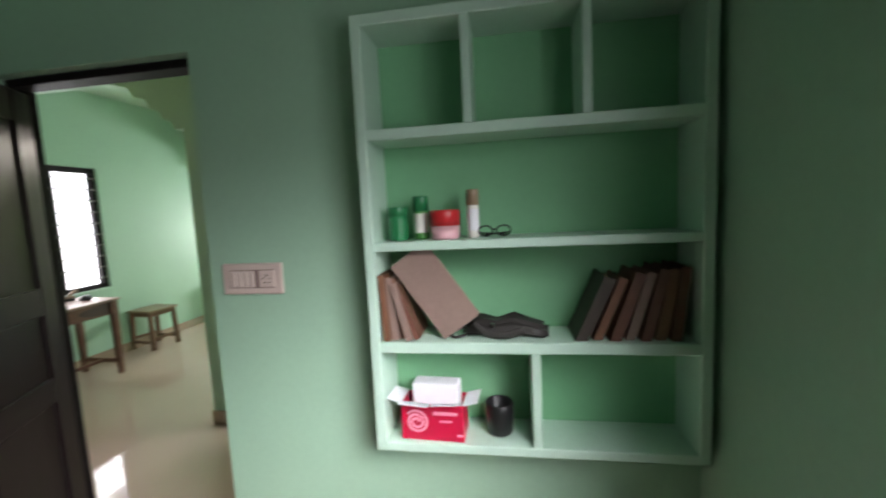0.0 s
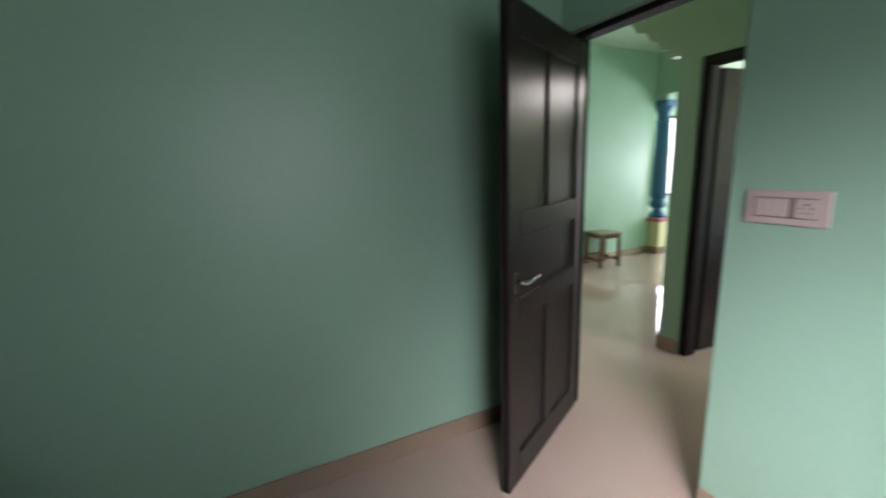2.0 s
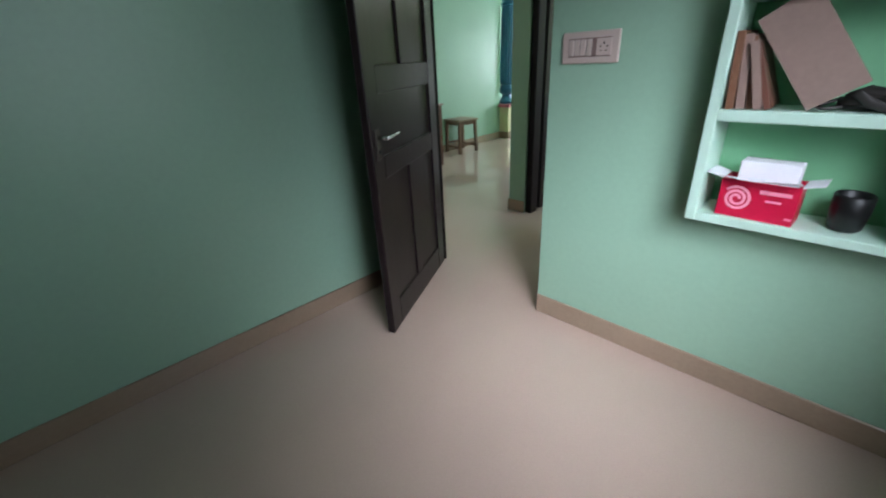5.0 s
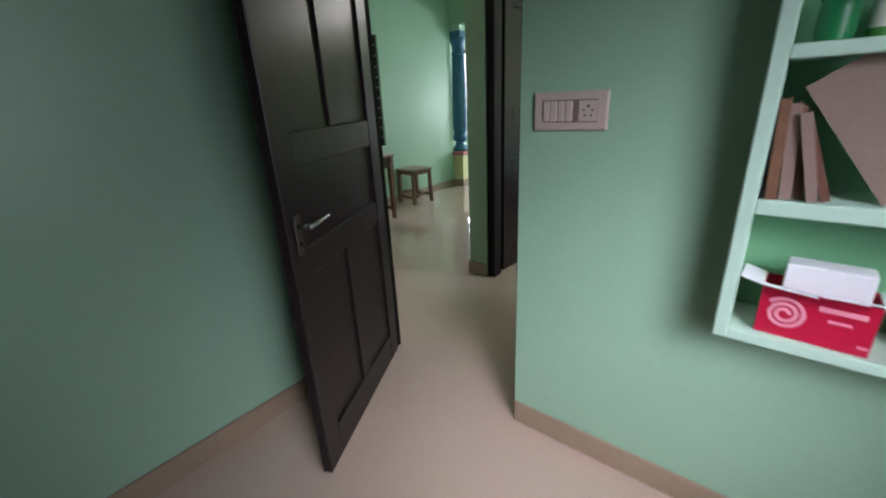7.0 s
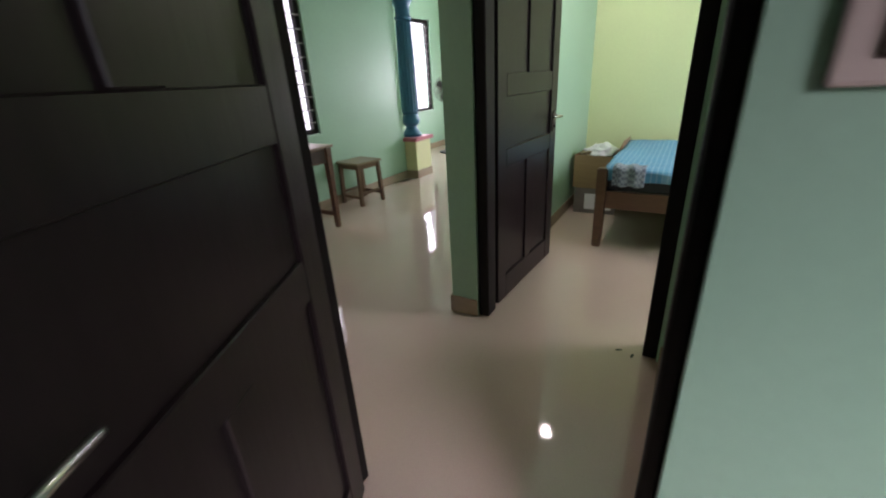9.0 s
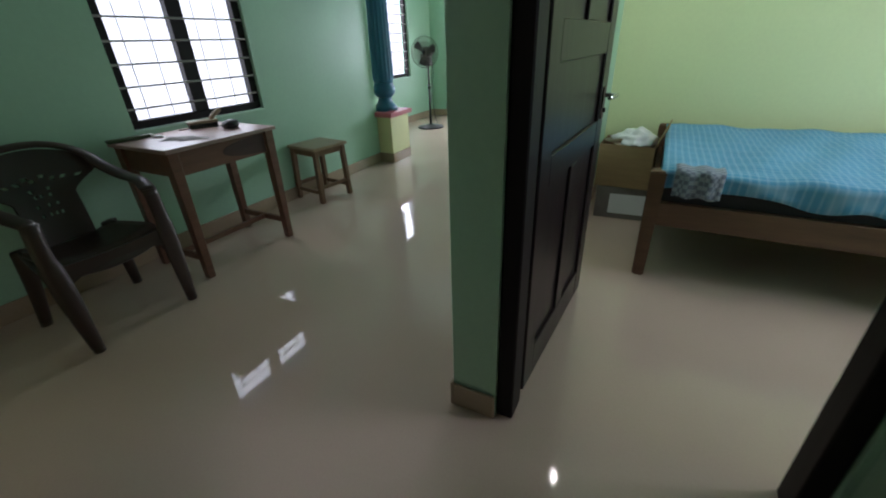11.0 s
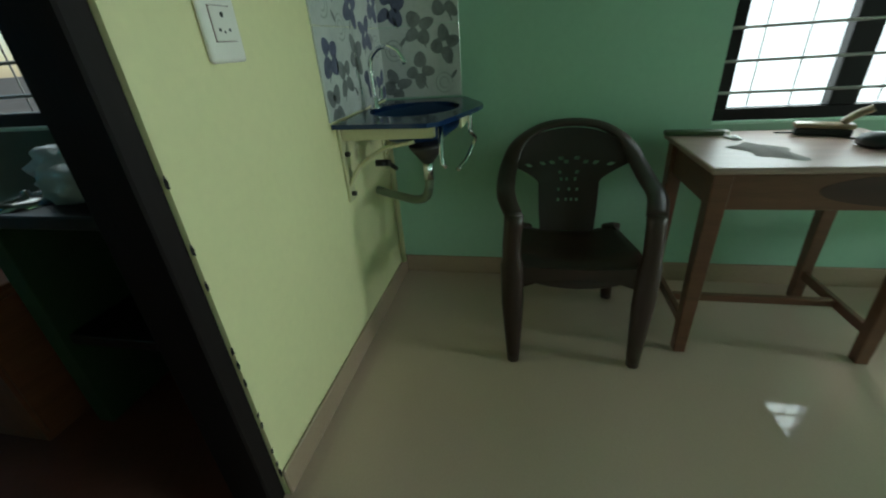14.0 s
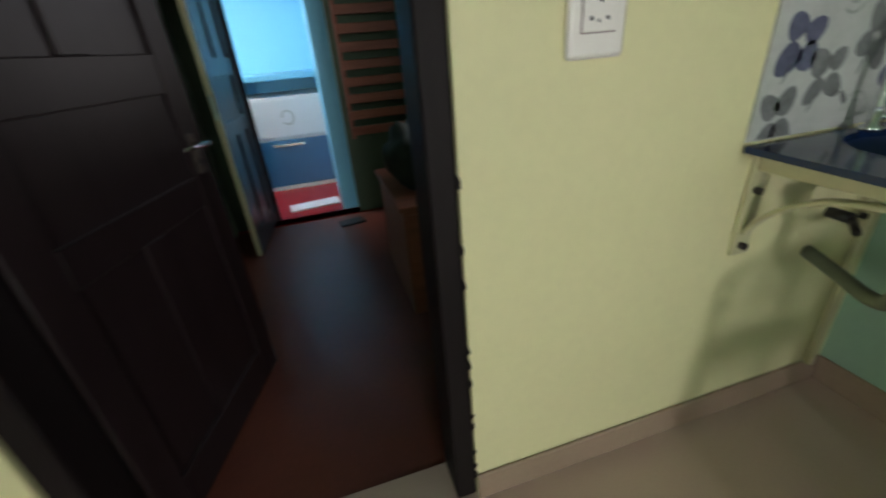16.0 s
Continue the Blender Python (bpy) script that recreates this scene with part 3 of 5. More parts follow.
def book(m, w, h, t, cover, label, pages=M_PAPER):
    """Stands on its lower edge: thickness along x, depth along y, height along z; spine at y = 0."""
    root = thing("book", m, label, "book", "old books on the shelf")
    outline = [(0, w), (0, -0.002), (t, -0.002), (t, w), (t - 0.003, w), (t - 0.003, 0.003), (0.003, 0.003), (0.003, w)]
    part("cover", extrude_outline(outline, "z", 0, h), cover, root)
    bm = bmesh.new()
    box(bm, 0.003, t - 0.003, 0.004, w - 0.006, 0.004, h - 0.004)
    part("pages", bm, pages, root)


# leaning ledgers at the west end of the middle shelf
Z3 = 1.0935
for k, (x, h, t, lean, cov, w) in enumerate(((0.700, 0.215, 0.020, 3, M_BOOK2, 0.150), (0.724, 0.205, 0.022, 5, M_BOOK, 0.145), (0.750, 0.200, 0.018, 9, M_BOOK2, 0.150),
                                            (0.772, 0.190, 0.020, 14, M_BOOK, 0.140), (0.797, 0.190, 0.016, 20, M_BOOK3, 0.150))):
    book(pose(x - 0.011, -0.112 + 0.012 * (k % 3), Z3, 0, -lean, 0), w, h, t, cov, "worn brown book leaning in a row, page edges frayed")
book(pose(0.882, -0.055, Z3) @ pose(0, 0, 0, 0, -35, 0) @ pose(0, 0, 0, 0, 0, -90), 0.135, 0.29, 0.03, M_BOOK, "large faded grey-brown ledger leaning on smaller books")
# darker books at the other end
for k, (x, h, t, lean, cov, w) in enumerate(((1.34, 0.215, 0.034, -24, M_BOOKDARK, 0.15), (1.395, 0.205, 0.024, -22, M_BOOK2, 0.15), (1.44, 0.220, 0.030, -20, M_BOOK3, 0.155),
                                            (1.487, 0.215, 0.026, -17, M_BOOK, 0.15), (1.528, 0.222, 0.028, -14, M_BOOK3, 0.15), (1.57, 0.218, 0.030, -11, M_BOOK2, 0.15), (1.612, 0.22, 0.028, -6, M_BOOK3, 0.15))):
    book(pose(x - 0.059, -0.10 + 0.01 * (k % 2), Z3, 0, -lean, 0), w, h, t, cov, "dark brown leather-bound book leaning in a row")


def purse():
    root = thing("pouch", pose(1.074, -0.035, Z3, 0, 0, -4), "long dark leather pouch lying on the shelf", "pouch")
    bm = bmesh.new()
    box(bm, -0.135, 0.135, -0.045, 0.045, 0.005, 0.054)
    bmesh.ops.subdivide_edges(bm, edges=bm.edges[:], cuts=4, use_grid_fill=True)
    for v in bm.verts:
        v.co.z = 0.0 + v.co.z * (1 - 0.35 * abs(v.co.x / 0.14) ** 3) + 0.004 * math.sin(40 * v.co.x)
        v.co.y *= 1 - 0.25 * (v.co.z / 0.054) ** 2
    bmesh.ops.bevel(bm, geom=[e for e in bm.edges if e.calc_face_angle(0) > 0.9], offset=0.012, segments=2, affect="EDGES")
    part("body", bm, M_LEATHER, root, smooth=True)
    part("flap", bar(curve_pts([(-0.10, -0.047, 0.05), (-0.06, -0.052, 0.02), (0.0, -0.052, 0.012), (0.06, -0.047, 0.03)], 5), 0.004, 0.012, 8), M_LEATHER, root, smooth=True)
    part("clasp", bbox(-0.045, -0.028, -0.055, -0.046, 0.036, 0.05, 0.002), M_STEEL, root, "small pale metal clasp")
    part("strap", bar(curve_pts([(-0.13, -0.02, 0.03), (-0.17, -0.04, 0.012), (-0.155, -0.07, 0.008), (-0.12, -0.05, 0.012)], 6), 0.006, 0.004, 8), M_LEATHER, root, smooth=True)


purse()


def gift_box():
    """Open red carton with white flaps and a white box inside; a pale spiral and two text bars on its front."""
    root = thing("carton", pose(0.831, -0.055, 0.7575, 0, 0, -3), "crimson printed carton with white flaps standing open", "box")
    w, d, h = 0.103, 0.05, 0.122
    for n, a in (("front_panel", (-w, w, -d, -d + 0.003, 0, h)), ("back_panel", (-w, w, d - 0.003, d, 0, h)), ("side_panel", (-w, -w + 0.003, -d + 0.003, d - 0.003, 0, h)),
                 ("side_panel", (w - 0.003, w, -d + 0.003, d - 0.003, 0, h)), ("base_panel", (-w + 0.003, w - 0.003, -d + 0.003, d - 0.003, 0, 0.003))):
        part(n, bbox(*a, 0.0008), M_RED, root)
    for x0, x1, tilt in ((-w, -0.005, -14), (0.005, w, -20)):
        part("flap", bbox(x0, x1, -0.045, 0.0, 0, 0.003, 0.0008), M_CARDWHITE, root, "white inner face of a carton flap", at=pose(0, -d, h, tilt, 4 if x0 < 0 else -4, 0))
    for sx, tilt in ((-1, 30), (1, -30)):
        part("side_flap", bbox(min(0, sx * 0.05), max(0, sx * 0.05), -d, d, 0, 0.003, 0.0008), M_CARDWHITE, root, "white inner face of a carton flap", at=pose(sx * w, 0, h, 0, tilt * 0.5, 0))
    part("inner_box", bbox(-0.07, 0.085, -0.022, 0.04, 0.05, 0.18, 0.003), M_CARDWHITE, root, "plain white box standing inside")
    pts = []
    for k in range(44):
        a = 0.35 * k
        r = 0.008 + 0.00075 * k
        pts.append((-0.052 + r * math.cos(a), -d - 0.0008, 0.062 + r * math.sin(a)))
    part("printed_spiral", bar(pts, 0.0045, 0.0008, 6, (0, 1, 0)), M_PINKPRINT, root, "pale pink printed spiral")
    for x0, x1, z0, z1 in ((0.005, 0.085, 0.088, 0.100), (0.025, 0.065, 0.064, 0.071), (0.082, 0.10, 0.018, 0.025)):
        part("printed_bar", bbox(x0, x1, -d - 0.001, -d, z0, z1, 0), M_PINKPRINT, root)


gift_box()


def tumbler():
    root = thing("cup", pose(1.045, -0.04, 0.7575, 0, 0, 0), "small black plastic cup lying tilted on the shelf", "cup")
    part("body", lathe([(0.001, 0.004), (0.034, 0.002), (0.040, 0.008), (0.046, 0.06), (0.047, 0.105), (0.043, 0.11), (0.04, 0.106), (0.036, 0.02), (0.001, 0.016)], 20), M_BLACK, root, smooth=True)


tumbler()
Z4 = 1.4135


def tub(name, x, y, r, h, body, lid, lid_h, label, extra=None):
    root = thing(name, pose(x, y, Z4), label, "jar")
    part("body", lathe([(0.001, 0), (r * 0.92, 0), (r * 0.96, 0.006), (r, h * 0.5), (r * 0.97, h - lid_h), (r * 0.9, h - lid_h + 0.002)], 20), body, root, smooth=True)
    part("lid", lathe([(r * 0.9, h - lid_h), (r * 1.04, h - lid_h + 0.001), (r * 1.04, h - 0.004), (r * 0.98, h), (0.001, h)], 20), lid, root, smooth=True)
    if extra:
        part("label_band", lathe([(r * 1.005, h * 0.15), (r * 1.006, h * 0.6)], 20, cap=False), extra, root, smooth=True)


tub("cream_jar", 0.738, -0.045, 0.032, 0.108, M_GREENP, M_GREENP, 0.03, "dark green plastic jar on the shelf", M_GREENP)
tub("lotion_bottle", 0.810, -0.02, 0.024, 0.140, M_GREENL, M_GREENP, 0.05, "green bottle with a white label on the shelf", M_WHITE)
tub("lidded_tub", 0.892, -0.045, 0.048, 0.092, M_PINKP, M_REDP, 0.05, "pink plastic tub with a red lid", None)
tub("thin_bottle", 0.984, -0.045, 0.019, 0.152, M_WHITE, M_STOOLTOP, 0.05, "slim pale bottle with a brown cap", M_CARDWHITE)
gl = thing("eyeglasses", pose(1.05, -0.05, Z4), "folded black spectacles lying on the shelf", "glasses")
for sx in (-0.028, 0.028):
    part("rim", bar([(sx + 0.022 * math.cos(a), -0.004, 0.02 + 0.016 * math.sin(a)) for a in (i * math.pi / 8 for i in range(17))], 0.003, seg=6), M_BLACK, gl)
    part("temple", bar([(sx * 1.8, 0, 0.022), (sx * 1.6, 0.03, 0.012), (-sx * 1.2, 0.04, 0.006)], 0.0028, seg=6), M_BLACK, gl)
part("bridge", rod((-0.008, -0.004, 0.024), (0.008, -0.004, 0.024), 0.003, 6), M_BLACK, gl)


# ---- switches and sockets ----
def switch_board(m, w, h, label, rockers, socket_x, material=M_OFFWHITE):
    """Faces -y; origin at its centre on the wall."""
    root = thing("switch_board", m, label, "switch")
    part("plate", bbox(-w / 2, w / 2, -0.014, 0, -h / 2, h / 2, 0.006, 2), material, root)
    part("recess", bbox(-w / 2 + 0.03, w / 2 - 0.03, -0.0155, -0.013, -h / 2 + 0.024, h / 2 - 0.024, 0.001), M_SLOT, root)
    for k in range(rockers):
        x = -w / 2 + 0.034 + k * 0.0245
        part("rocker", bbox(x, x + 0.0225, -0.022, -0.015, -h / 2 + 0.027, h / 2 - 0.027, 0.003), material, root)
    part("socket", bbox(socket_x - 0.030, socket_x + 0.030, -0.0185, -0.015, -h / 2 + 0.027, h / 2 - 0.027, 0.002), material, root)
    for dx, dz, r in ((0, 0.013, 0.0045), (-0.013, 0.002, 0.0032), (0.013, 0.002, 0.0032), (-0.010, -0.013, 0.0032), (0.010, -0.013, 0.0032)):
        part("pin_hole", rod((socket_x + dx, -0.0192, dz), (socket_x + dx, -0.018, dz), r, 8), M_BLACK, root)
    return root


switch_board(pose(0.174, 0.0, 1.290), 0.234, 0.114, "off-white modular switch board with four switches and socket", 4, 0.060)


def power_socket():
    root = thing("wall_socket", pose(-2.305, 0.14, 1.266, 0, 0, 180), "white upright switch and socket plate on the wall", "socket")
    part("plate", bbox(-0.060, 0.060, -0.014, 0, -0.084, 0.16, 0.010, 3), M_WHITE, root)
    part("recess", bbox(-0.036, 0.036, -0.0155, -0.013, -0.042, 0.03, 0.001), M_SLOT, root)
    part("socket", bbox(-0.034, 0.034, -0.018, -0.015, -0.040, 0.028, 0.002), M_WHITE, root)
    part("rocker", bbox(-0.034, 0.034, -0.021, -0.013, 0.045, 0.12, 0.003), M_WHITE, root)
    for dx, dz, r in ((0, 0.012, 0.006), (-0.017, -0.018, 0.004), (-0.002, -0.022, 0.003), (0.016, -0.018, 0.004)):
        part("pin_hole", rod((dx, -0.0186, dz), (dx, -0.0178, dz), r, 8), M_BLACK, root)


power_socket()


# ---- bedroom: steel cupboard with a cloth ----
def almirah():
    x0, x1, y0, y1, h = -0.087, 0.783, -2.67, -2.19, 1.98
    root = thing("almirah", pose(0, 0, 0), "dark brown steel two-door cupboard standing by the wall", "cupboard")
    part("body", bbox(x0, x1, y0, y1 - 0.02, 0.06, h, 0.006), M_ALMIRAH, root)
    part("plinth", bbox(x0 + 0.03, x1 - 0.03, y0 + 0.03, y1 - 0.05, 0.0, 0.06, 0.004), M_ALMIRAH, root)
    mid = 0.40
    for a, b in ((x0, mid - 0.0008), (mid + 0.0008, x1)):
        d = part("door", bbox(a, b, y1 - 0.019, y1, 0.065, h - 0.004, 0.0015), M_ALMIRAH, root)
    part("handle", bar(curve_pts([(0.455, y1, 1.08), (0.45, y1 + 0.03, 1.08), (0.39, y1 + 0.034, 1.056), (0.32, y1 + 0.03, 1.028)], 5), 0.010, 0.013, 10), M_DULL, root, "dull metal lever handle", smooth=True)
    part("keyhole", rod((0.44, y1, 0.95), (0.44, y1 + 0.006, 0.95), 0.014, 12), M_DULL, root)


almirah()


def hanging_cloth():
    root = thing("cloth", pose(-0.105, -2.15, 0.03, 0, 0, -23), "crumpled white cloth hanging at the cupboard's side", "cloth")
    bm = bmesh.new()
    n, mrow = 14, 12
    grid = []
    for j in range(mrow):
        v = j / (mrow - 1)
        wd = 0.15 * (1 - v) ** 0.8 + 0.006
        row = []
        for i in range(n):
            u = i / (n - 1) - 0.5
            row.append(bm.verts.new((-0.018 - 0.014 * math.sin(9 * u + 3 * v) - 0.01 * math.cos(17 * u), u * wd + 0.02 * v, 0.70 - 0.23 * v - 0.05 * u * u)))
        grid.append(row)
    for r0, r1 in zip(grid, grid[1:]):
        for i in range(n - 1):
            bm.faces.new((r0[i], r0[i + 1], r1[i + 1], r1[i]))
    ob = part("drape", bm, M_CLOTH, root, smooth=True)
    so = ob.modifiers.new("thick", "SOLIDIFY")
    so.thickness = 0.004


hanging_cloth()
sack = thing("bag", pose(-0.168, -2.20, 0.0), "dark full bag standing beside the cupboard", "bag")
part("body", lathe([(0.001, 0.0), (0.058, 0.0), (0.07, 0.03), (0.074, 0.2), (0.068, 0.36), (0.045, 0.45), (0.02, 0.475), (0.001, 0.478)], 18, 0.008, 5), M_LEATHER, sack, smooth=True)


# ---- dining space: table, stool, chair ----
def school_table():
    xb, xf, ya, yb, top = -3.325, -2.785, 1.405, 2.125, 0.775
    root = thing("desk", pose(0, 0, 0), "old teak writing table with worn pale top, by the window", "table")
    part("tabletop", bbox(xb, xf, ya, yb, top - 0.022, top, 0.004), M_TOP, root)
    lx = (xb + 0.03, xf - 0.075)
    ly = (ya + 0.02, yb - 0.07)
    for x in lx:
        for y in ly:
            bm = bmesh.new()
            v = box(bm, x - 0.004, x + 0.056, y - 0.004, y + 0.056, 0.0, top - 0.022)
            for q in v[:4]:
                q.co.x = x + 0.026 + (q.co.x - x - 0.026) * 0.72
                q.co.y = y + 0.026 + (q.co.y - y - 0.026) * 0.72
            bmesh.ops.bevel(bm, geom=bm.edges[:], offset=0.003, segments=1, affect="EDGES")
            part("leg", bm, M_TABLE, root)
    a, b = top - 0.155, top - 0.022
    part("apron", bbox(lx[1] + 0.012, lx[1] + 0.040, ly[0] + 0.05, ly[1] + 0.002, a, b, 0.003), M_TABLE, root)
    grain = [(yb - 0.085, a + 0.006), (yb - 0.085, b - 0.012)]
    grain += [(yb - 0.085 - 0.30 * math.sin(t), a + 0.066 + 0.055 * math.cos(t)) for t in (math.pi * k / 16 for k in range(1, 16))]
    part("dark_heartwood", extrude_outline(grain, "x", lx[1] + 0.0395, lx[1] + 0.0412), M_HEART, root, "darker red-brown heartwood in the apron")
    part("apron", bbox(lx[0] + 0.012, lx[0] + 0.034, ly[0] + 0.05, ly[1] + 0.002, a, b, 0.003), M_TABLE, root)
    for y in ly:
        part("apron", bbox(lx[0] + 0.05, lx[1] + 0.002, y + 0.014, y + 0.038, a, b, 0.003), M_TABLE, root)
        part("stretcher", bbox(lx[0] + 0.045, lx[1] + 0.006, y + 0.014, y + 0.038, 0.11, 0.15, 0.003), M_TABLE, root)
    part("stretcher", bbox((lx[0] + lx[1]) / 2 + 0.03, (lx[0] + lx[1]) / 2 + 0.056, ly[0] + 0.038, ly[1] + 0.014, 0.115, 0.147, 0.003), M_TABLE, root)


school_table()
ZT = 0.775


def table_clutter():
    pen = thing("pen_case", pose(-3.27, 1.50, ZT, 0, 0, 84), "dark olive pen case lying on the table", "pen case")
    part("body", bbox(-0.11, 0.11, -0.022, 0.022, 0.0, 0.02, 0.005, 2), M_GREENBOX, pen)
    part("cap", bbox(0.11, 0.128, -0.018, 0.018, 0.002, 0.018, 0.003), M_WHITE, pen)
    rag = thing("duster", pose(-3.0, 1.64, ZT, 0, 0, 20), "flat grey cloth spread on the table", "cloth")
    bm = bmesh.new()
    c = bm.verts.new((0, 0, 0.007))
    ring = [bm.verts.new(((0.13 + 0.03 * math.sin(3 * a + 1)) * math.cos(a), (0.075 + 0.02 * math.sin(5 * a)) * math.sin(a), 0.0005)) for a in (2 * math.pi * i / 28 for i in range(28))]
    mid = [bm.verts.new((v.co.x * 0.7, v.co.y * 0.7, 0.004 + 0.003 * (i % 3 == 0))) for i, v in enumerate(ring)]
    for i in range(28):
        bm.faces.new((ring[i], ring[(i + 1) % 28], mid[(i + 1) % 28], mid[i]))
        bm.faces.new((mid[i], mid[(i + 1) % 28], c))
    part("sheet", bm, M_DUST, rag, smooth=True)
    brush = thing("brush", pose(-3.22, 1.93, ZT, 0, 0, 70), "wooden scrubbing brush with dark bristles", "brush")
    part("bristles", bbox(-0.085, 0.085, -0.028, 0.028, 0.0, 0.026, 0.006, 2), M_BLACK, brush)
    part("back", bbox(-0.09, 0.09, -0.03, 0.03, 0.026, 0.045, 0.007, 2), M_STOOLTOP, brush)
    part("grip", bar(curve_pts([(0.05, 0, 0.045), (0.08, 0, 0.075), (0.12, 0, 0.10)], 5), 0.018, 0.014, 10), M_STOOLTOP, brush, smooth=True)
    keys = thing("key_pouch", pose(-3.02, 1.98, ZT, 0, 0, -20), "small black pouch on the table", "pouch")
    bm = bmesh.new()
    bmesh.ops.create_icosphere(bm, subdivisions=2, radius=0.055)
    for v in bm.verts:
        v.co.x *= 1.25
        v.co.z = max(0.0, v.co.z * 0.55 + 0.022 + 0.006 * math.sin(60 * v.co.x))
    part("body", bm, M_BLACK, keys, smooth=True)
    part("cord", bar(curve_pts([(-0.06, 0, 0.01), (-0.12, -0.06, 0.004), (-0.17, -0.16, 0.004), (-0.16, -0.26, 0.004)], 6), 0.003, seg=6), M_BLACK, keys)
    note = thing("paper", pose(-3.19, 1.615, ZT, 0, 0, 30), "small crumpled white paper scrap on the table", "paper")
    bm = bmesh.new()
    bmesh.ops.create_icosphere(bm, subdivisions=2, radius=0.03)
    for v in bm.verts:
        v.co = Vector((v.co.x * 1.3, v.co.y * 0.7, max(0.0, v.co.z * 0.3 + 0.004 + 0.003 * math.sin(170 * v.co.x + 90 * v.co.y))))
    part("sheet", bm, M_CARDWHITE, note)


table_clutter()


def stool():
    root = thing("stool", pose(-3.195, 2.875, 0, 0, 0, -8), "square dark wooden stool with worn top", "stool")
    s, h = 0.165, 0.475
    bm = bmesh.new()
    box(bm, -s - 0.018, s + 0.018, -s - 0.018, s + 0.018, h - 0.024, h)
    bmesh.ops.bevel(bm, geom=bm.edges[:], offset=0.006, segments=2, affect="EDGES")
    part("seat", bm, M_STOOLTOP, root)
    for sx in (-1, 1):
        for sy in (-1, 1):
            bm = bmesh.new()
            x, y = sx * (s - 0.02), sy * (s - 0.02)
            v = box(bm, x - 0.02, x + 0.02, y - 0.02, y + 0.02, 0, h - 0.024)
            for q in v[:4]:
                q.co.x += sx * 0.012
                q.co.y += sy * 0.012
            bmesh.ops.bevel(bm, geom=bm.edges[:], offset=0.003, segments=1, affect="EDGES")
            part("leg", bm, M_STOOL, root)
    g = s - 0.04
    for q in (-1, 1):
        part("apron", bbox(-g, g, q * (s - 0.02) - 0.01, q * (s - 0.02) + 0.01, h - 0.075, h - 0.024, 0.002), M_STOOL, root)
        part("apron", bbox(q * (s - 0.02) - 0.01, q * (s - 0.02) + 0.01, -g, g, h - 0.075, h - 0.024, 0.002), M_STOOL, root)
        part("stretcher", bbox(-g - 0.008, g + 0.008, q * (s - 0.012) - 0.009, q * (s - 0.012) + 0.009, 0.075, 0.105, 0.002), M_STOOL, root)
        part("stretcher", bbox(q * (s - 0.012) - 0.009, q * (s - 0.012) + 0.009, -g - 0.008, g + 0.008, 0.12, 0.15, 0.002), M_STOOL, root)


stool()


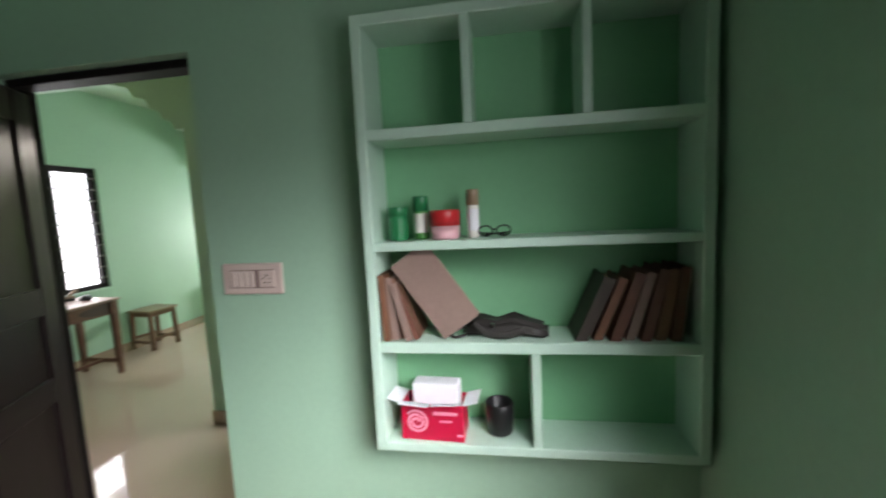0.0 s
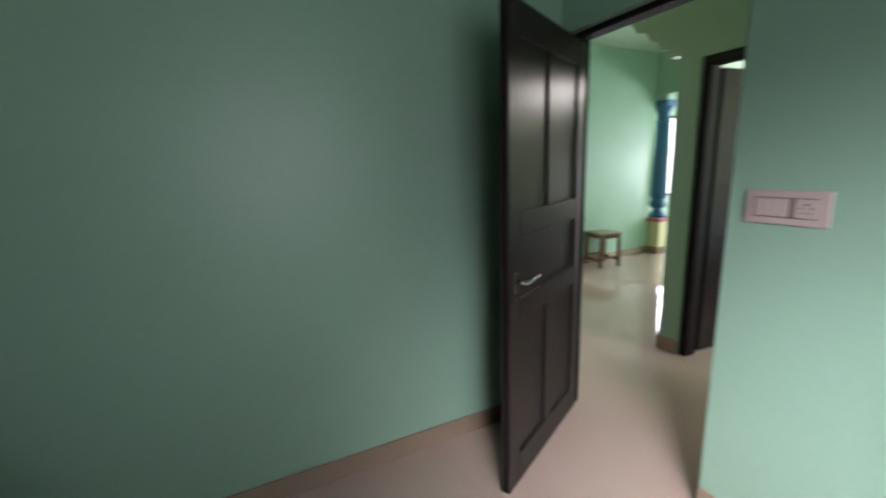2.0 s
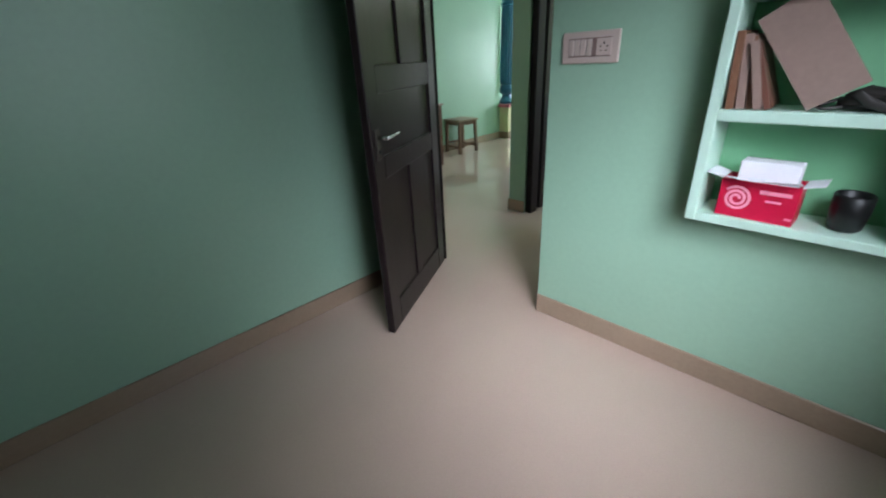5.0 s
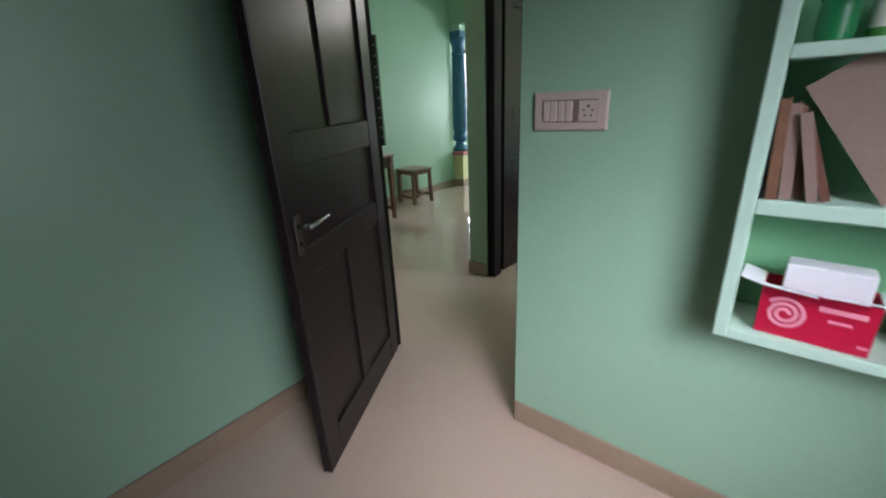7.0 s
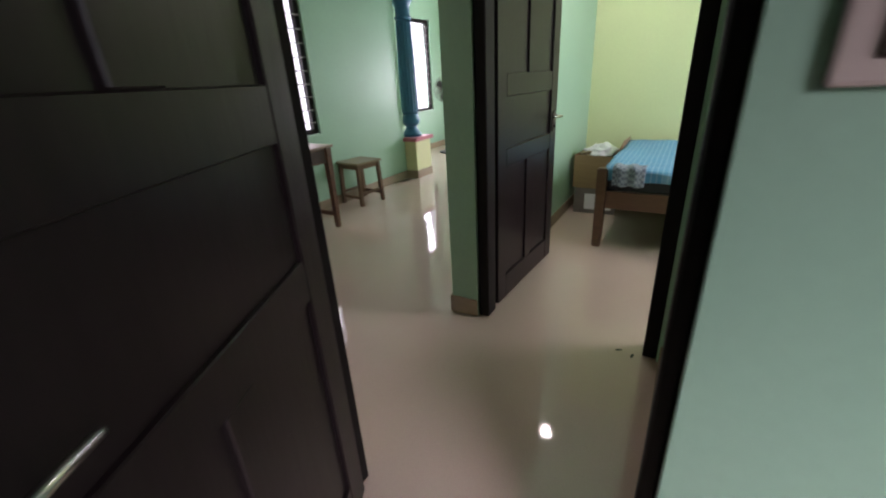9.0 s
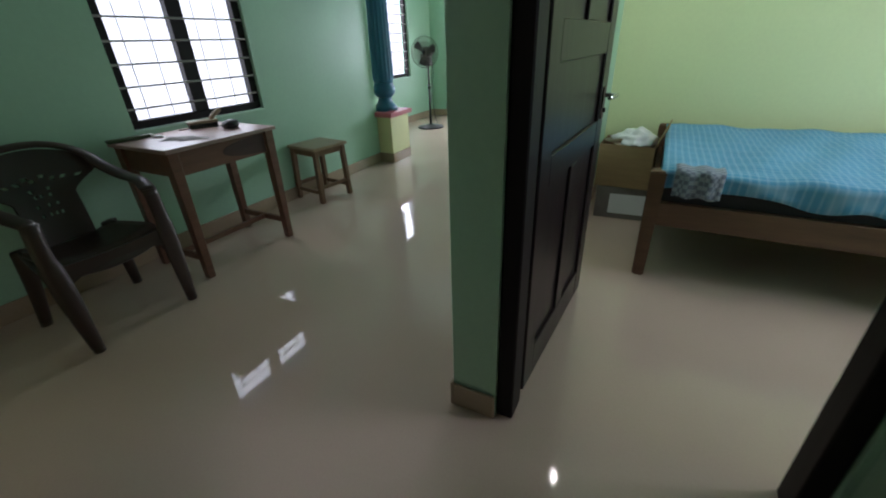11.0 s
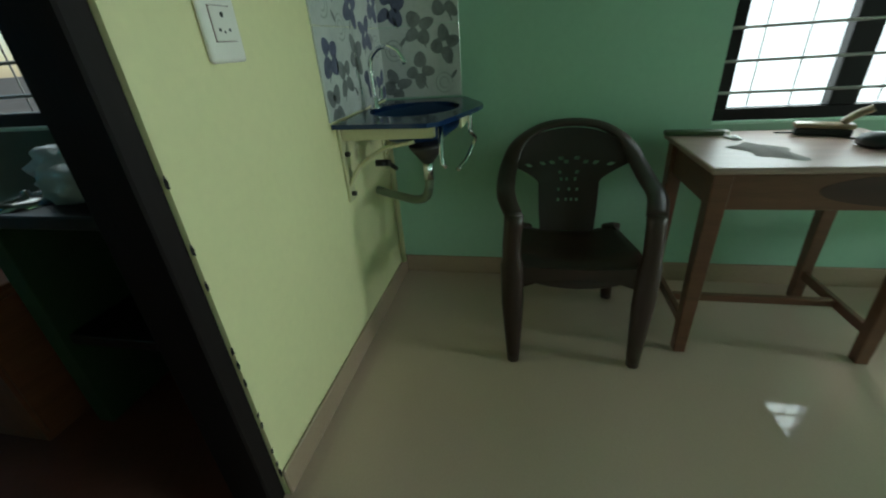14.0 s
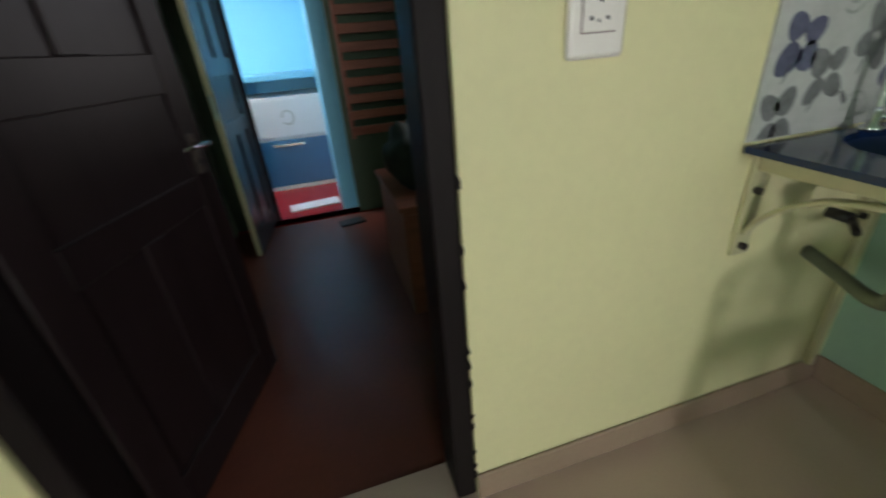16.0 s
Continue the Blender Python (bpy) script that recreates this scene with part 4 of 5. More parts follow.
def plastic_chair(m):
    """Monobloc armchair, +y to its front, origin on the floor at its middle."""
    root = thing("armchair", m, "dark brown moulded plastic armchair with pierced back", "chair")
    # seat: a dished plate with a rolled front
    bm = bmesh.new()
    nx, ny = 15, 13
    g = []
    for j in range(ny):
        v = j / (ny - 1)
        row = []
        for i in range(nx):
            u = 2 * i / (nx - 1) - 1
            w = 0.205 + 0.035 * v
            y = -0.20 + 0.43 * v - 0.035 * u * u * v
            z = 0.385 + 0.035 * v + 0.03 * u * u - 0.075 * max(0, v - 0.80) ** 1.4 * 9
            row.append(bm.verts.new((u * w, y, z)))
        g.append(row)
    for r0, r1 in zip(g, g[1:]):
        for i in range(nx - 1):
            bm.faces.new((r0[i], r0[i + 1], r1[i + 1], r1[i]))
    ob = part("seat", bm, M_PLASTIC, root, smooth=True)
    so = ob.modifiers.new("thick", "SOLIDIFY")
    so.thickness = 0.012
    # arched skirt under the seat's front edge, running into the legs
    n = 12
    top = [(-0.235 + 0.47 * k / n, 0.428 - 0.012 * math.sin(math.pi * k / n)) for k in range(n + 1)]
    low = [(x, 0.372 - 0.055 * abs(2 * k / n - 1) ** 3) for k, (x, _) in enumerate(top)]
    part("front_apron", extrude_outline(top + low[::-1], "y", 0.198, 0.212), M_PLASTIC, root)
    # hoop: arms and back rail in one band
    left = [(-0.235, 0.205, 0.625), (-0.262, 0.10, 0.655), (-0.268, -0.04, 0.668), (-0.255, -0.17, 0.71), (-0.215, -0.235, 0.785), (-0.12, -0.275, 0.838), (0.0, -0.285, 0.853)]
    pts = curve_pts(left + [(-x, y, z) for x, y, z in left[-2::-1]], 6)
    wid = [0.034 + 0.006 * math.sin(math.pi * k / (len(pts) - 1)) for k in range(len(pts))]
    part("arm_rail", bar(pts, wid, 0.016, 12), M_PLASTIC, root, smooth=True)
    # back panel: a tapering pierced sheet
    bm = bmesh.new()
    cols, rows = 22, 30
    g = []
    for j in range(rows + 1):
        v = j / rows
        half = 0.118 + 0.010 * math.sin(math.pi * v) + 0.125 * min(1, max(0, v - 0.50) / 0.22) ** 1.4 - 0.040 * max(0, v - 0.8) * 5 * 0.9
        g.append([bm.verts.new((half * (2 * i / cols - 1), -0.185 - 0.085 * v - 0.025 * (1 - (2 * i / cols - 1) ** 2), 0.385 + 0.445 * v - 0.05 * (2 * i / cols - 1) ** 2 * max(0, v - 0.5) * 2)) for i in range(cols + 1)])
    holes = {(20, c) for c in (2, 5, 7, 11, 14, 16, 19)} | {(21, c) for c in (9, 12)} | {(17, c) for c in (8, 13)}
    holes |= {(15, c) for c in (8, 11, 13)} | {(12, c) for c in (7, 10, 14)} | {(9, c) for c in (7, 9, 11, 14)}
    for j in range(rows):
        for i in range(cols):
            if (j, i) not in holes:
                bm.faces.new((g[j][i], g[j][i + 1], g[j + 1][i + 1], g[j + 1][i]))
    ob = part("backrest", bm, M_PLASTIC, root)
    so = ob.modifiers.new("thick", "SOLIDIFY")
    so.thickness = 0.010
    # legs: broad angled blades
    for sx in (-1, 1):
        part("leg", bar(curve_pts([(sx * 0.236, 0.205, 0.63), (sx * 0.243, 0.205, 0.50), (sx * 0.240, 0.215, 0.36), (sx * 0.236, 0.225, 0.18), (sx * 0.232, 0.235, 0.0)], 4),
                        [0.034] * 6 + [0.042] * 4 + [0.042 - 0.003 * k for k in range(7)], [0.024] * 17, 10, (0, 1, 0)), M_PLASTIC, root, smooth=True)
        part("leg", bar(curve_pts([(sx * 0.19, -0.19, 0.42), (sx * 0.205, -0.215, 0.22), (sx * 0.225, -0.25, 0.0)], 6), [0.040 - 0.0012 * k for k in range(13)], 0.022, 10, (0, 1, 0)), M_PLASTIC, root, smooth=True)
        part("side_rail", bar(curve_pts([(sx * 0.235, 0.205, 0.40), (sx * 0.22, 0.0, 0.375), (sx * 0.195, -0.19, 0.40)], 6), 0.012, 0.028, 10), M_PLASTIC, root, smooth=True)
    return root


plastic_chair(pose(-2.942, 1.012, 0, 0, 0, -88))


# ---- washbasin corner ----
def tile_panel():
    root = tagged(new("tiled_splashback"), "white glazed wall tiles with violet flower print", "tiles", kind="structure")
    z0, z1 = 0.966, 1.87
    rng = random.Random(5)
    sides = (("s", -3.388, -2.745), ("w", 0.142, 0.518))
    for side, a0, a1 in sides:
        n = 2 if side == "s" else 1
        for k in range(n):
            for r in range(3):
                p, q = a0 + (a1 - a0) * k / n + 0.001, a0 + (a1 - a0) * (k + 1) / n - 0.001
                lo, hi = z0 + 0.301 * r, z0 + 0.301 * r + 0.299
                bm = bbox(p, q, 0.14, 0.148, lo, hi, 0.0012) if side == "s" else bbox(-3.39, -3.382, p, q, lo, hi, 0.0012)
                tile = part("tile", bm, M_TILE, root)

        def place(a, z, d):
            return (a, 0.148 + d, z) if side == "s" else (-3.382 + d, a, z)

        petals, greys, swirls = bmesh.new(), bmesh.new(), bmesh.new()
        cells = []
        a = a0 + 0.06
        row = 0
        while a < a1 - 0.03:
            z = z0 + 0.05 + (0.07 if row % 2 else 0.0)
            while z < z1 - 0.05:
                cells.append((a + rng.uniform(-0.015, 0.015), z + rng.uniform(-0.015, 0.015)))
                z += 0.165
            a += 0.125
            row += 1

        def blob(bm, ca, cz, la, lz, ang, d):
            vs = []
            for i in range(14):
                t = 2 * math.pi * i / 14
                u, v = la * math.cos(t) * (1 + 0.25 * math.cos(t)), lz * math.sin(t)
                pa, pz = ca + u * math.cos(ang) - v * math.sin(ang), cz + u * math.sin(ang) + v * math.cos(ang)
                vs.append(bm.verts.new(place(min(max(pa, a0 + 0.003), a1 - 0.003), min(max(pz, z0 + 0.003), z1 - 0.003), d)))
            bm.faces.new(vs)

        for i, (ca, cz) in enumerate(cells):
            if i % 3 != 1:
                bm = petals if rng.random() < 0.6 else greys
                ph = rng.uniform(0, 1.5)
                for q in range(4):
                    t = ph + q * math.pi / 2 + rng.uniform(-0.2, 0.2)
                    blob(bm, ca + 0.032 * math.cos(t), cz + 0.038 * math.sin(t), 0.036 * rng.uniform(0.75, 1.1), 0.030 * rng.uniform(0.75, 1.1), t, 0.0006)
                blob(greys, ca + 0.02, cz - 0.055, 0.024, 0.004, -1.2, 0.0006)
            else:
                for rr in (0.042, 0.024):
                    ring_o = [swirls.verts.new(place(min(max(ca + rr * math.cos(t), a0 + 0.003), a1 - 0.003), cz + rr * 1.1 * math.sin(t), 0.0006)) for t in (2 * math.pi * j / 20 for j in range(18))]
                    ring_i = [swirls.verts.new(place(min(max(ca + (rr - 0.006) * math.cos(t), a0 + 0.003), a1 - 0.003), cz + (rr - 0.006) * 1.1 * math.sin(t), 0.0006)) for t in (2 * math.pi * j / 20 for j in range(18))]
                    for j in range(17):
                        swirls.faces.new((ring_o[j], ring_o[j + 1], ring_i[j + 1], ring_i[j]))
                blob(greys, ca + 0.045, cz + 0.03, 0.022, 0.008, 0.9, 0.0006)
        for bm, m, nm in ((petals, M_PETAL, "printed_flowers"), (greys, M_PETAL2, "printed_leaves"), (swirls, M_SWIRL, "printed_swirls")):
            part(nm, bm, m, root)


tile_panel()


def washbasin():
    z = 0.960
    root = thing("washbasin", pose(0, 0, 0), "dark blue glass corner washbasin on a metal bracket", "washbasin")
    cx, cy = -3.045, 0.375
    corner = [(-3.379, 0.15), (-2.74, 0.15), (-2.708, 0.50), (-2.735, 0.535), (-2.80, 0.56), (-3.03, 0.635), (-3.10, 0.645), (-3.16, 0.63), (-3.379, 0.53)]

    def reach(a):
        d = Vector((math.cos(a), math.sin(a)))
        best = 9.0
        for p, q in zip(corner, corner[1:] + corner[:1]):
            p, q = Vector(p) - Vector((cx, cy)), Vector(q) - Vector((cx, cy))
            e = q - p
            den = d.x * e.y - d.y * e.x
            if abs(den) > 1e-6:
                t = (p.x * e.y - p.y * e.x) / den
                s = (p.x * d.y - p.y * d.x) / den
                if t > 0 and -1e-6 <= s <= 1 + 1e-6:
                    best = min(best, t)
        return best

    angs = sorted({2 * math.pi * i / 64 for i in range(64)} | {math.atan2(y - cy, x - cx) % (2 * math.pi) for x, y in corner})
    n = len(angs)
    bm = bmesh.new()
    rings = []
    for kind, zz in (("o", z - 0.016), ("o", z), ("m", z + 0.002), ("i", z + 0.002), ("i", z - 0.016)):
        ring = []
        for a in angs:
            ri = 0.19
            r = {"o": reach(a), "m": min(reach(a) - 0.004, 0.21), "i": ri}[kind]
            ring.append(bm.verts.new((cx + r * math.cos(a), cy + r * math.sin(a) * (0.95 if kind == "i" else 1), zz)))
        rings.append(ring)
    for r0, r1 in zip(rings, rings[1:] + rings[:1]):
        for i in range(n):
            bm.faces.new((r0[i], r0[(i + 1) % n], r1[(i + 1) % n], r1[i]))
    part("glass_top", bm, M_GLASSBLUE, root)
    prof = [(0.19, z - 0.004), (0.186, z - 0.03), (0.165, z - 0.07), (0.12, z - 0.10), (0.05, z - 0.118), (0.022, z - 0.12), (0.022, z - 0.128), (0.055, z - 0.126), (0.125, z - 0.108), (0.172, z - 0.075), (0.193, z - 0.03), (0.19, z - 0.016)]
    bowl = part("bowl", lathe(prof, 40, x=cx, y=cy, cap=False), M_BOWL, root, "deep blue glass bowl", smooth=True)
    part("waste_cup", lathe([(0.02, z - 0.19), (0.024, z - 0.19), (0.07, z - 0.13), (0.07, z - 0.118), (0.02, z - 0.118)], 20, x=cx + 0.1, y=cy + 0.06), M_LEATHER, root, smooth=True)
    # bracket: two upright plates, arms and curved braces
    for x in (-2.815, -3.27):
        br = part("bracket", bbox(x - 0.028, x + 0.028, 0.141, 0.152, 0.655, z - 0.018, 0.002), M_BRACKET, root, "cream enamelled steel bracket")
        part("arm", bbox(x - 0.018, x + 0.018, 0.152, 0.50, z - 0.068, z - 0.018, 0.003), M_BRACKET, br)
        part("brace", bar(curve_pts([(x, 0.150, 0.72), (x, 0.20, 0.79), (x, 0.30, 0.855), (x, 0.42, 0.878)], 6), 0.016, 0.008, 10, (0, 0, 1)), M_BRACKET, br, smooth=True)
        for zz in (0.685, 0.84):
            part("bolt", rod((x + 0.004, 0.148, zz), (x + 0.004, 0.168, zz), 0.010, 8), M_LEATHER, br)
    part("front_rail", bbox(-3.24, -2.92, 0.574, 0.584, z - 0.06, z - 0.018, 0.003), M_BRACKET, root)
    # tap
    tap = part("tap", lathe([(0.001, 0), (0.024, 0), (0.024, 0.012), (0.014, 0.018), (0.013, 0.05), (0.001, 0.05)], 16), M_CHROME, root, "chrome gooseneck tap", True, pose(-3.06, 0.205, z + 0.002))
    part("spout", bar(curve_pts([(0, 0, 0.04), (0, 0, 0.165), (0.0, 0.02, 0.21), (0.005, 0.065, 0.23), (0.01, 0.12, 0.21), (0.013, 0.145, 0.165)], 7), 0.009, seg=12), M_CHROME, tap, smooth=True)
    part("tap_lever", bar([(0.0, 0.0, 0.03), (-0.05, 0.012, 0.035), (-0.055, 0.012, 0.075)], 0.007, seg=10), M_CHROME, tap, smooth=True)
    # drain, hose, valve, towel bar
    part("trap", rod((cx + 0.1, cy + 0.06, z - 0.26), (cx + 0.1, cy + 0.06, z - 0.185), 0.022, 14), M_CHROME, root, smooth=True)
    part("waste_hose", bar(curve_pts([(cx + 0.10, cy + 0.06, z - 0.25), (cx + 0.10, cy + 0.055, z - 0.30), (cx + 0.078, cy + 0.03, z - 0.348), (cx + 0.025, cy - 0.03, z - 0.378), (cx - 0.03, cy - 0.12, z - 0.382), (cx - 0.06, 0.141, z - 0.362)], 7), 0.019, seg=12), M_PVC, root, "ribbed grey waste hose", True)
    valve = part("angle_valve", rod((-3.14, 0.141, 0.715), (-3.14, 0.20, 0.715), 0.016, 12), M_BLACK, root, "black angle valve", True)
    part("valve_handle", bar([(-3.14, 0.20, 0.715), (-3.10, 0.23, 0.712), (-3.06, 0.26, 0.712)], 0.010, seg=10), M_BLACK, valve, smooth=True)
    part("towel_bar", bar(curve_pts([(-3.02, 0.60, z - 0.02), (-3.02, 0.60, z - 0.09), (-3.05, 0.615, z - 0.12), (-3.06, 0.60, z - 0.16), (-3.0, 0.58, z - 0.2), (-2.92, 0.56, z - 0.215)], 5), 0.009, seg=10), M_CHROME, root, smooth=True)
    part("towel_hook", bar([(-2.80, 0.525, z - 0.02), (-2.80, 0.525, z - 0.16), (-2.805, 0.535, z - 0.175)], 0.009, seg=10), M_CHROME, root, smooth=True)
    part("wall_pipe", rod((-3.30, 0.16, 0.11), (-3.30, 0.16, 0.80), 0.014, 12), M_BRACKET, root, smooth=True)


washbasin()


# ---- living space: pedestal, column, fan ----
ped = thing("pedestal", pose(0, 0, 0), "low lime-painted masonry pedestal with pink ledge", "pedestal")
part("base", bbox(-3.54, -3.21, 4.052, 4.42, 0.0, 0.50, 0.005), M_LIME, ped)
part("skirting", bbox(-3.54, -3.20, 4.040, 4.051, 0.0, 0.105, 0.003), M_SKIRT, ped)
part("skirting", bbox(-3.209, -3.198, 4.052, 4.42, 0.0, 0.105, 0.003), M_SKIRT, ped)
part("ledge", bbox(-3.56, -3.175, 4.015, 4.455, 0.50, 0.548, 0.006), M_PINK, ped, "pink painted ledge")


def column():
    root = thing("column", pose(-3.385, 4.235, 0.548), "blue painted fluted column with vase-shaped foot", "column")
    part("foot", lathe([(0.001, 0), (0.135, 0), (0.138, 0.03), (0.125, 0.045), (0.095, 0.075), (0.075, 0.11), (0.078, 0.135)], 32), M_BLUEPAINT, root, smooth=True)
    part("vase", lathe([(0.07, 0.135), (0.09, 0.145), (0.115, 0.175), (0.125, 0.21), (0.12, 0.245), (0.105, 0.265), (0.108, 0.285), (0.098, 0.29)], 32), M_BLUEPAINT, root, smooth=True)
    part("shaft", lathe([(0.098, 0.29), (0.112, 0.32, 0.0), (0.118, 0.36, 1), (0.116, 0.60, 1), (0.108, 1.0, 1), (0.098, 1.38, 1), (0.094, 1.42, 0)], 96, 0.014, 16), M_BLUEPAINT, root, smooth=True)
    part("capital", lathe([(0.092, 1.42), (0.108, 1.43), (0.108, 1.455), (0.094, 1.465), (0.094, 1.56), (0.105, 1.58), (0.125, 1.62), (0.15, 1.65), (0.155, 1.66)], 32), M_BLUEPAINT, root, smooth=True)
    part("abacus", bbox(-0.155, 0.155, -0.155, 0.155, 1.66, 1.74, 0.006), M_BLUEPAINT, root)
    part("top_block", bbox(-0.14, 0.14, -0.14, 0.135, 1.74, 1.81, 0.004), M_SHELF, root)


column()


def pedestal_fan():
    root = thing("pedestal_fan", pose(-3.83, 6.08, 0, 0, 0, 8), "black pedestal fan with wire guard standing on the floor", "fan")
    part("base", lathe([(0.001, 0), (0.20, 0), (0.205, 0.012), (0.195, 0.024), (0.06, 0.042), (0.035, 0.06), (0.001, 0.06)], 32), M_BLACK, root, smooth=True)
    part("pole", rod((0, 0, 0.05), (0, 0, 0.62), 0.017, 14), M_BLACK, root, smooth=True)
    part("upper_pole", rod((0, 0, 0.58), (0, 0, 0.96), 0.012, 14), M_BLACK, root, smooth=True)
    part("collar", rod((0, 0, 0.58), (0, 0, 0.64), 0.026, 14), M_BLACK, root, smooth=True)
    part("control_box", bbox(-0.045, 0.045, -0.035, 0.035, 0.90, 1.02, 0.012, 2), M_BLACK, root)
    part("motor", bar([(0, 0.10, 1.09), (0, 0.06, 1.09), (0, -0.05, 1.09), (0, -0.10, 1.09)], [0.03, 0.07, 0.075, 0.05], seg=16), M_BLACK, root, smooth=True)
    part("neck", rod((0, 0.02, 1.0), (0, 0.02, 1.06), 0.03, 12), M_BLACK, root, smooth=True)
    part("hub", rod((0, -0.10, 1.09), (0, -0.16, 1.09), 0.035, 14), M_BLACK, root, smooth=True)
    for k in range(3):
        a = 2 * math.pi * k / 3 + 0.4
        bm = bmesh.new()
        vs = []
        for r, t in ((0.035, -0.35), (0.10, -0.5), (0.17, -0.42), (0.185, 0.0), (0.17, 0.30), (0.10, 0.28), (0.035, 0.35)):
            vs.append(bm.verts.new((r * math.cos(a + t), -0.135 + 0.03 * t, 1.09 + r * math.sin(a + t))))
        bm.faces.new(vs)
        ob = part("blade", bm, M_BLACK, root)
        ob.modifiers.new("thick", "SOLIDIFY").thickness = 0.003
    for nm, y0, bulge in (("front_guard", -0.13, -0.07), ("rear_guard", -0.13, 0.06)):
        bm = bmesh.new()
        for k in range(60):
            a = 2 * math.pi * k / 60
            sweep(bm, [(r * math.cos(a), y0 + bulge * (1 - (r / 0.21) ** 3), 1.09 + r * math.sin(a)) for r in (0.035, 0.09, 0.15, 0.19, 0.21)], 0.002, seg=4, cap=False)
        for r in (0.21, 0.13, 0.04):
            sweep(bm, [(r * math.cos(2 * math.pi * i / 28), y0 + bulge * (1 - (r / 0.21) ** 3), 1.09 + r * math.sin(2 * math.pi * i / 28)) for i in range(29)], 0.004 if r == 0.21 else 0.002, seg=6, up=(0, 1, 0), cap=False)
        part(nm, bm, M_DULL, root)
    part("power_cord", bar(curve_pts([(0.0, 0.10, 1.05), (0.02, 0.15, 0.8), (0.0, 0.12, 0.5), (0.05, 0.2, 0.02), (0.3, 0.3, 0.008)], 8), 0.004, seg=6), M_BLACK, root)


pedestal_fan()


def wall_bulb(place, m, label):
    root = thing("wall_lamp", m, label, "lamp")
    part("holder", rod((0, 0, 0), (0, 0.06, 0), 0.03, 16), M_WHITE, root, smooth=True)
    ob = part("bulb", bar([(0, 0.06, 0), (0, 0.075, 0), (0, 0.10, 0), (0, 0.125, 0), (0, 0.145, 0), (0, 0.152, 0)], [0.015, 0.024, 0.033, 0.034, 0.022, 0.004], seg=16), M_BULB, root, "glowing white bulb", True)
    ob.visible_shadow = False


wall_bulb(0, pose(-0.98, 2.62, 2.2, 0, 0, -90), "lit white bulb on a round wall holder")
wall_bulb(0, pose(-2.80, 7.22, 2.72, 0, 0, 180), "lit white bulb on a round wall holder")


# ---- room b: bed and cartons ----
def bed():
    x0, x1, y0, y1 = -0.58, 1.42, 2.49, 3.90
    root = thing("bed", pose(0, 0, 0), "wooden bed frame with dark mattress", "bed")
    for x, h in ((x0, 0.605), (x1 - 0.075, 0.80)):
        for y in (y0, y1 - 0.075):
            bm = bmesh.new()
            v = box(bm, x, x + 0.075, y, y + 0.075, 0, h)
            for q in v[:4]:
                q.co.x = x + 0.0375 + (q.co.x - x - 0.0375) * 0.8
            bmesh.ops.bevel(bm, geom=bm.edges[:], offset=0.008, segments=2, affect="EDGES")
            part("post", bm, M_BEDWOOD, root)
    for y in (y0 + 0.02, y1 - 0.055):
        part("side_rail", bbox(x0 + 0.07, x1 - 0.07, y, y + 0.035, 0.31, 0.44, 0.004), M_BEDWOOD, root)
    for x, h in ((x0 + 0.02, 0.44), (x1 - 0.055, 0.74)):
        part("end_board", bbox(x, x + 0.035, y0 + 0.07, y1 - 0.07, 0.28, h, 0.004), M_BEDWOOD, root)
    for k in range(7):
        xx = x0 + 0.2 + k * 0.26
        part("slat", bbox(xx, xx + 0.08, y0 + 0.056, y1 - 0.056, 0.37, 0.388, 0.002), M_BEDWOOD, root)
    part("mattress", bbox(x0 + 0.06, x1 - 0.06, y0 + 0.05, y1 - 0.06, 0.40, 0.565, 0.03, 3), M_MATTRESS, root, "dark striped mattress")


bed()


def bedsheet():
    root = thing("bedsheet", pose(0, 0, 0), "light blue checked cotton sheet spread over the bed", "bedsheet")
    bm = bmesh.new()
    nx, ny = 70, 46
    x0, x1 = -0.53, 1.37
    g = []
    for j in range(ny):
        s = j / (ny - 1) * 1.62 - 0.15
        row = []
        for i in range(nx):
            x = x0 + (x1 - x0) * i / (nx - 1)
            w = 0.006 * math.sin(11 * x + 3 * s) + 0.004 * math.sin(23 * x - 9 * s) + 0.003 * math.sin(37 * s + 5 * x)
            if s < 0:
                drop = -s * (0.66 + 0.18 * math.sin(6 * x) + 0.1 * math.sin(17 * x))
                row.append(bm.verts.new((x, 2.512 - 0.012 + 0.014 * math.sin(21 * x) * min(1, -s * 9), 0.60 - drop + w)))
            else:
                row.append(bm.verts.new((x, 2.512 + s * 0.905, 0.612 + w - 0.012 * math.exp(-s * 30))))
        g.append(row)
    for r0, r1 in zip(g, g[1:]):
        for i in range(nx - 1):
            bm.faces.new((r0[i], r0[i + 1], r1[i + 1], r1[i]))
    ob = part("sheet", bm, M_SHEET, root, smooth=True)
    ob.modifiers.new("thick", "SOLIDIFY").thickness = 0.006
    pl = thing("shawl", pose(-0.47, 2.50, 0.0), "grey and white plaid cloth hanging over the bed end", "cloth")
    bm = bmesh.new()
    g = []
    for j in range(12):
        v = j / 11
        g.append([bm.verts.new((i * 0.016, -0.03 + (0.10 - 0.36 * v if v < 0.28 else -0.012 + 0.008 * math.sin(i * 1.1 + v)), 0.632 + 0.006 * math.sin(i) - (0 if v < 0.28 else (v - 0.28) * 0.19))) for i in range(14)])
    for r0, r1 in zip(g, g[1:]):
        for i in range(13):
            bm.faces.new((r0[i], r0[i + 1], r1[i + 1], r1[i]))
    ob = part("drape", bm, M_PLAID, pl, smooth=True)
    ob.modifiers.new("thick", "SOLIDIFY").thickness = 0.005


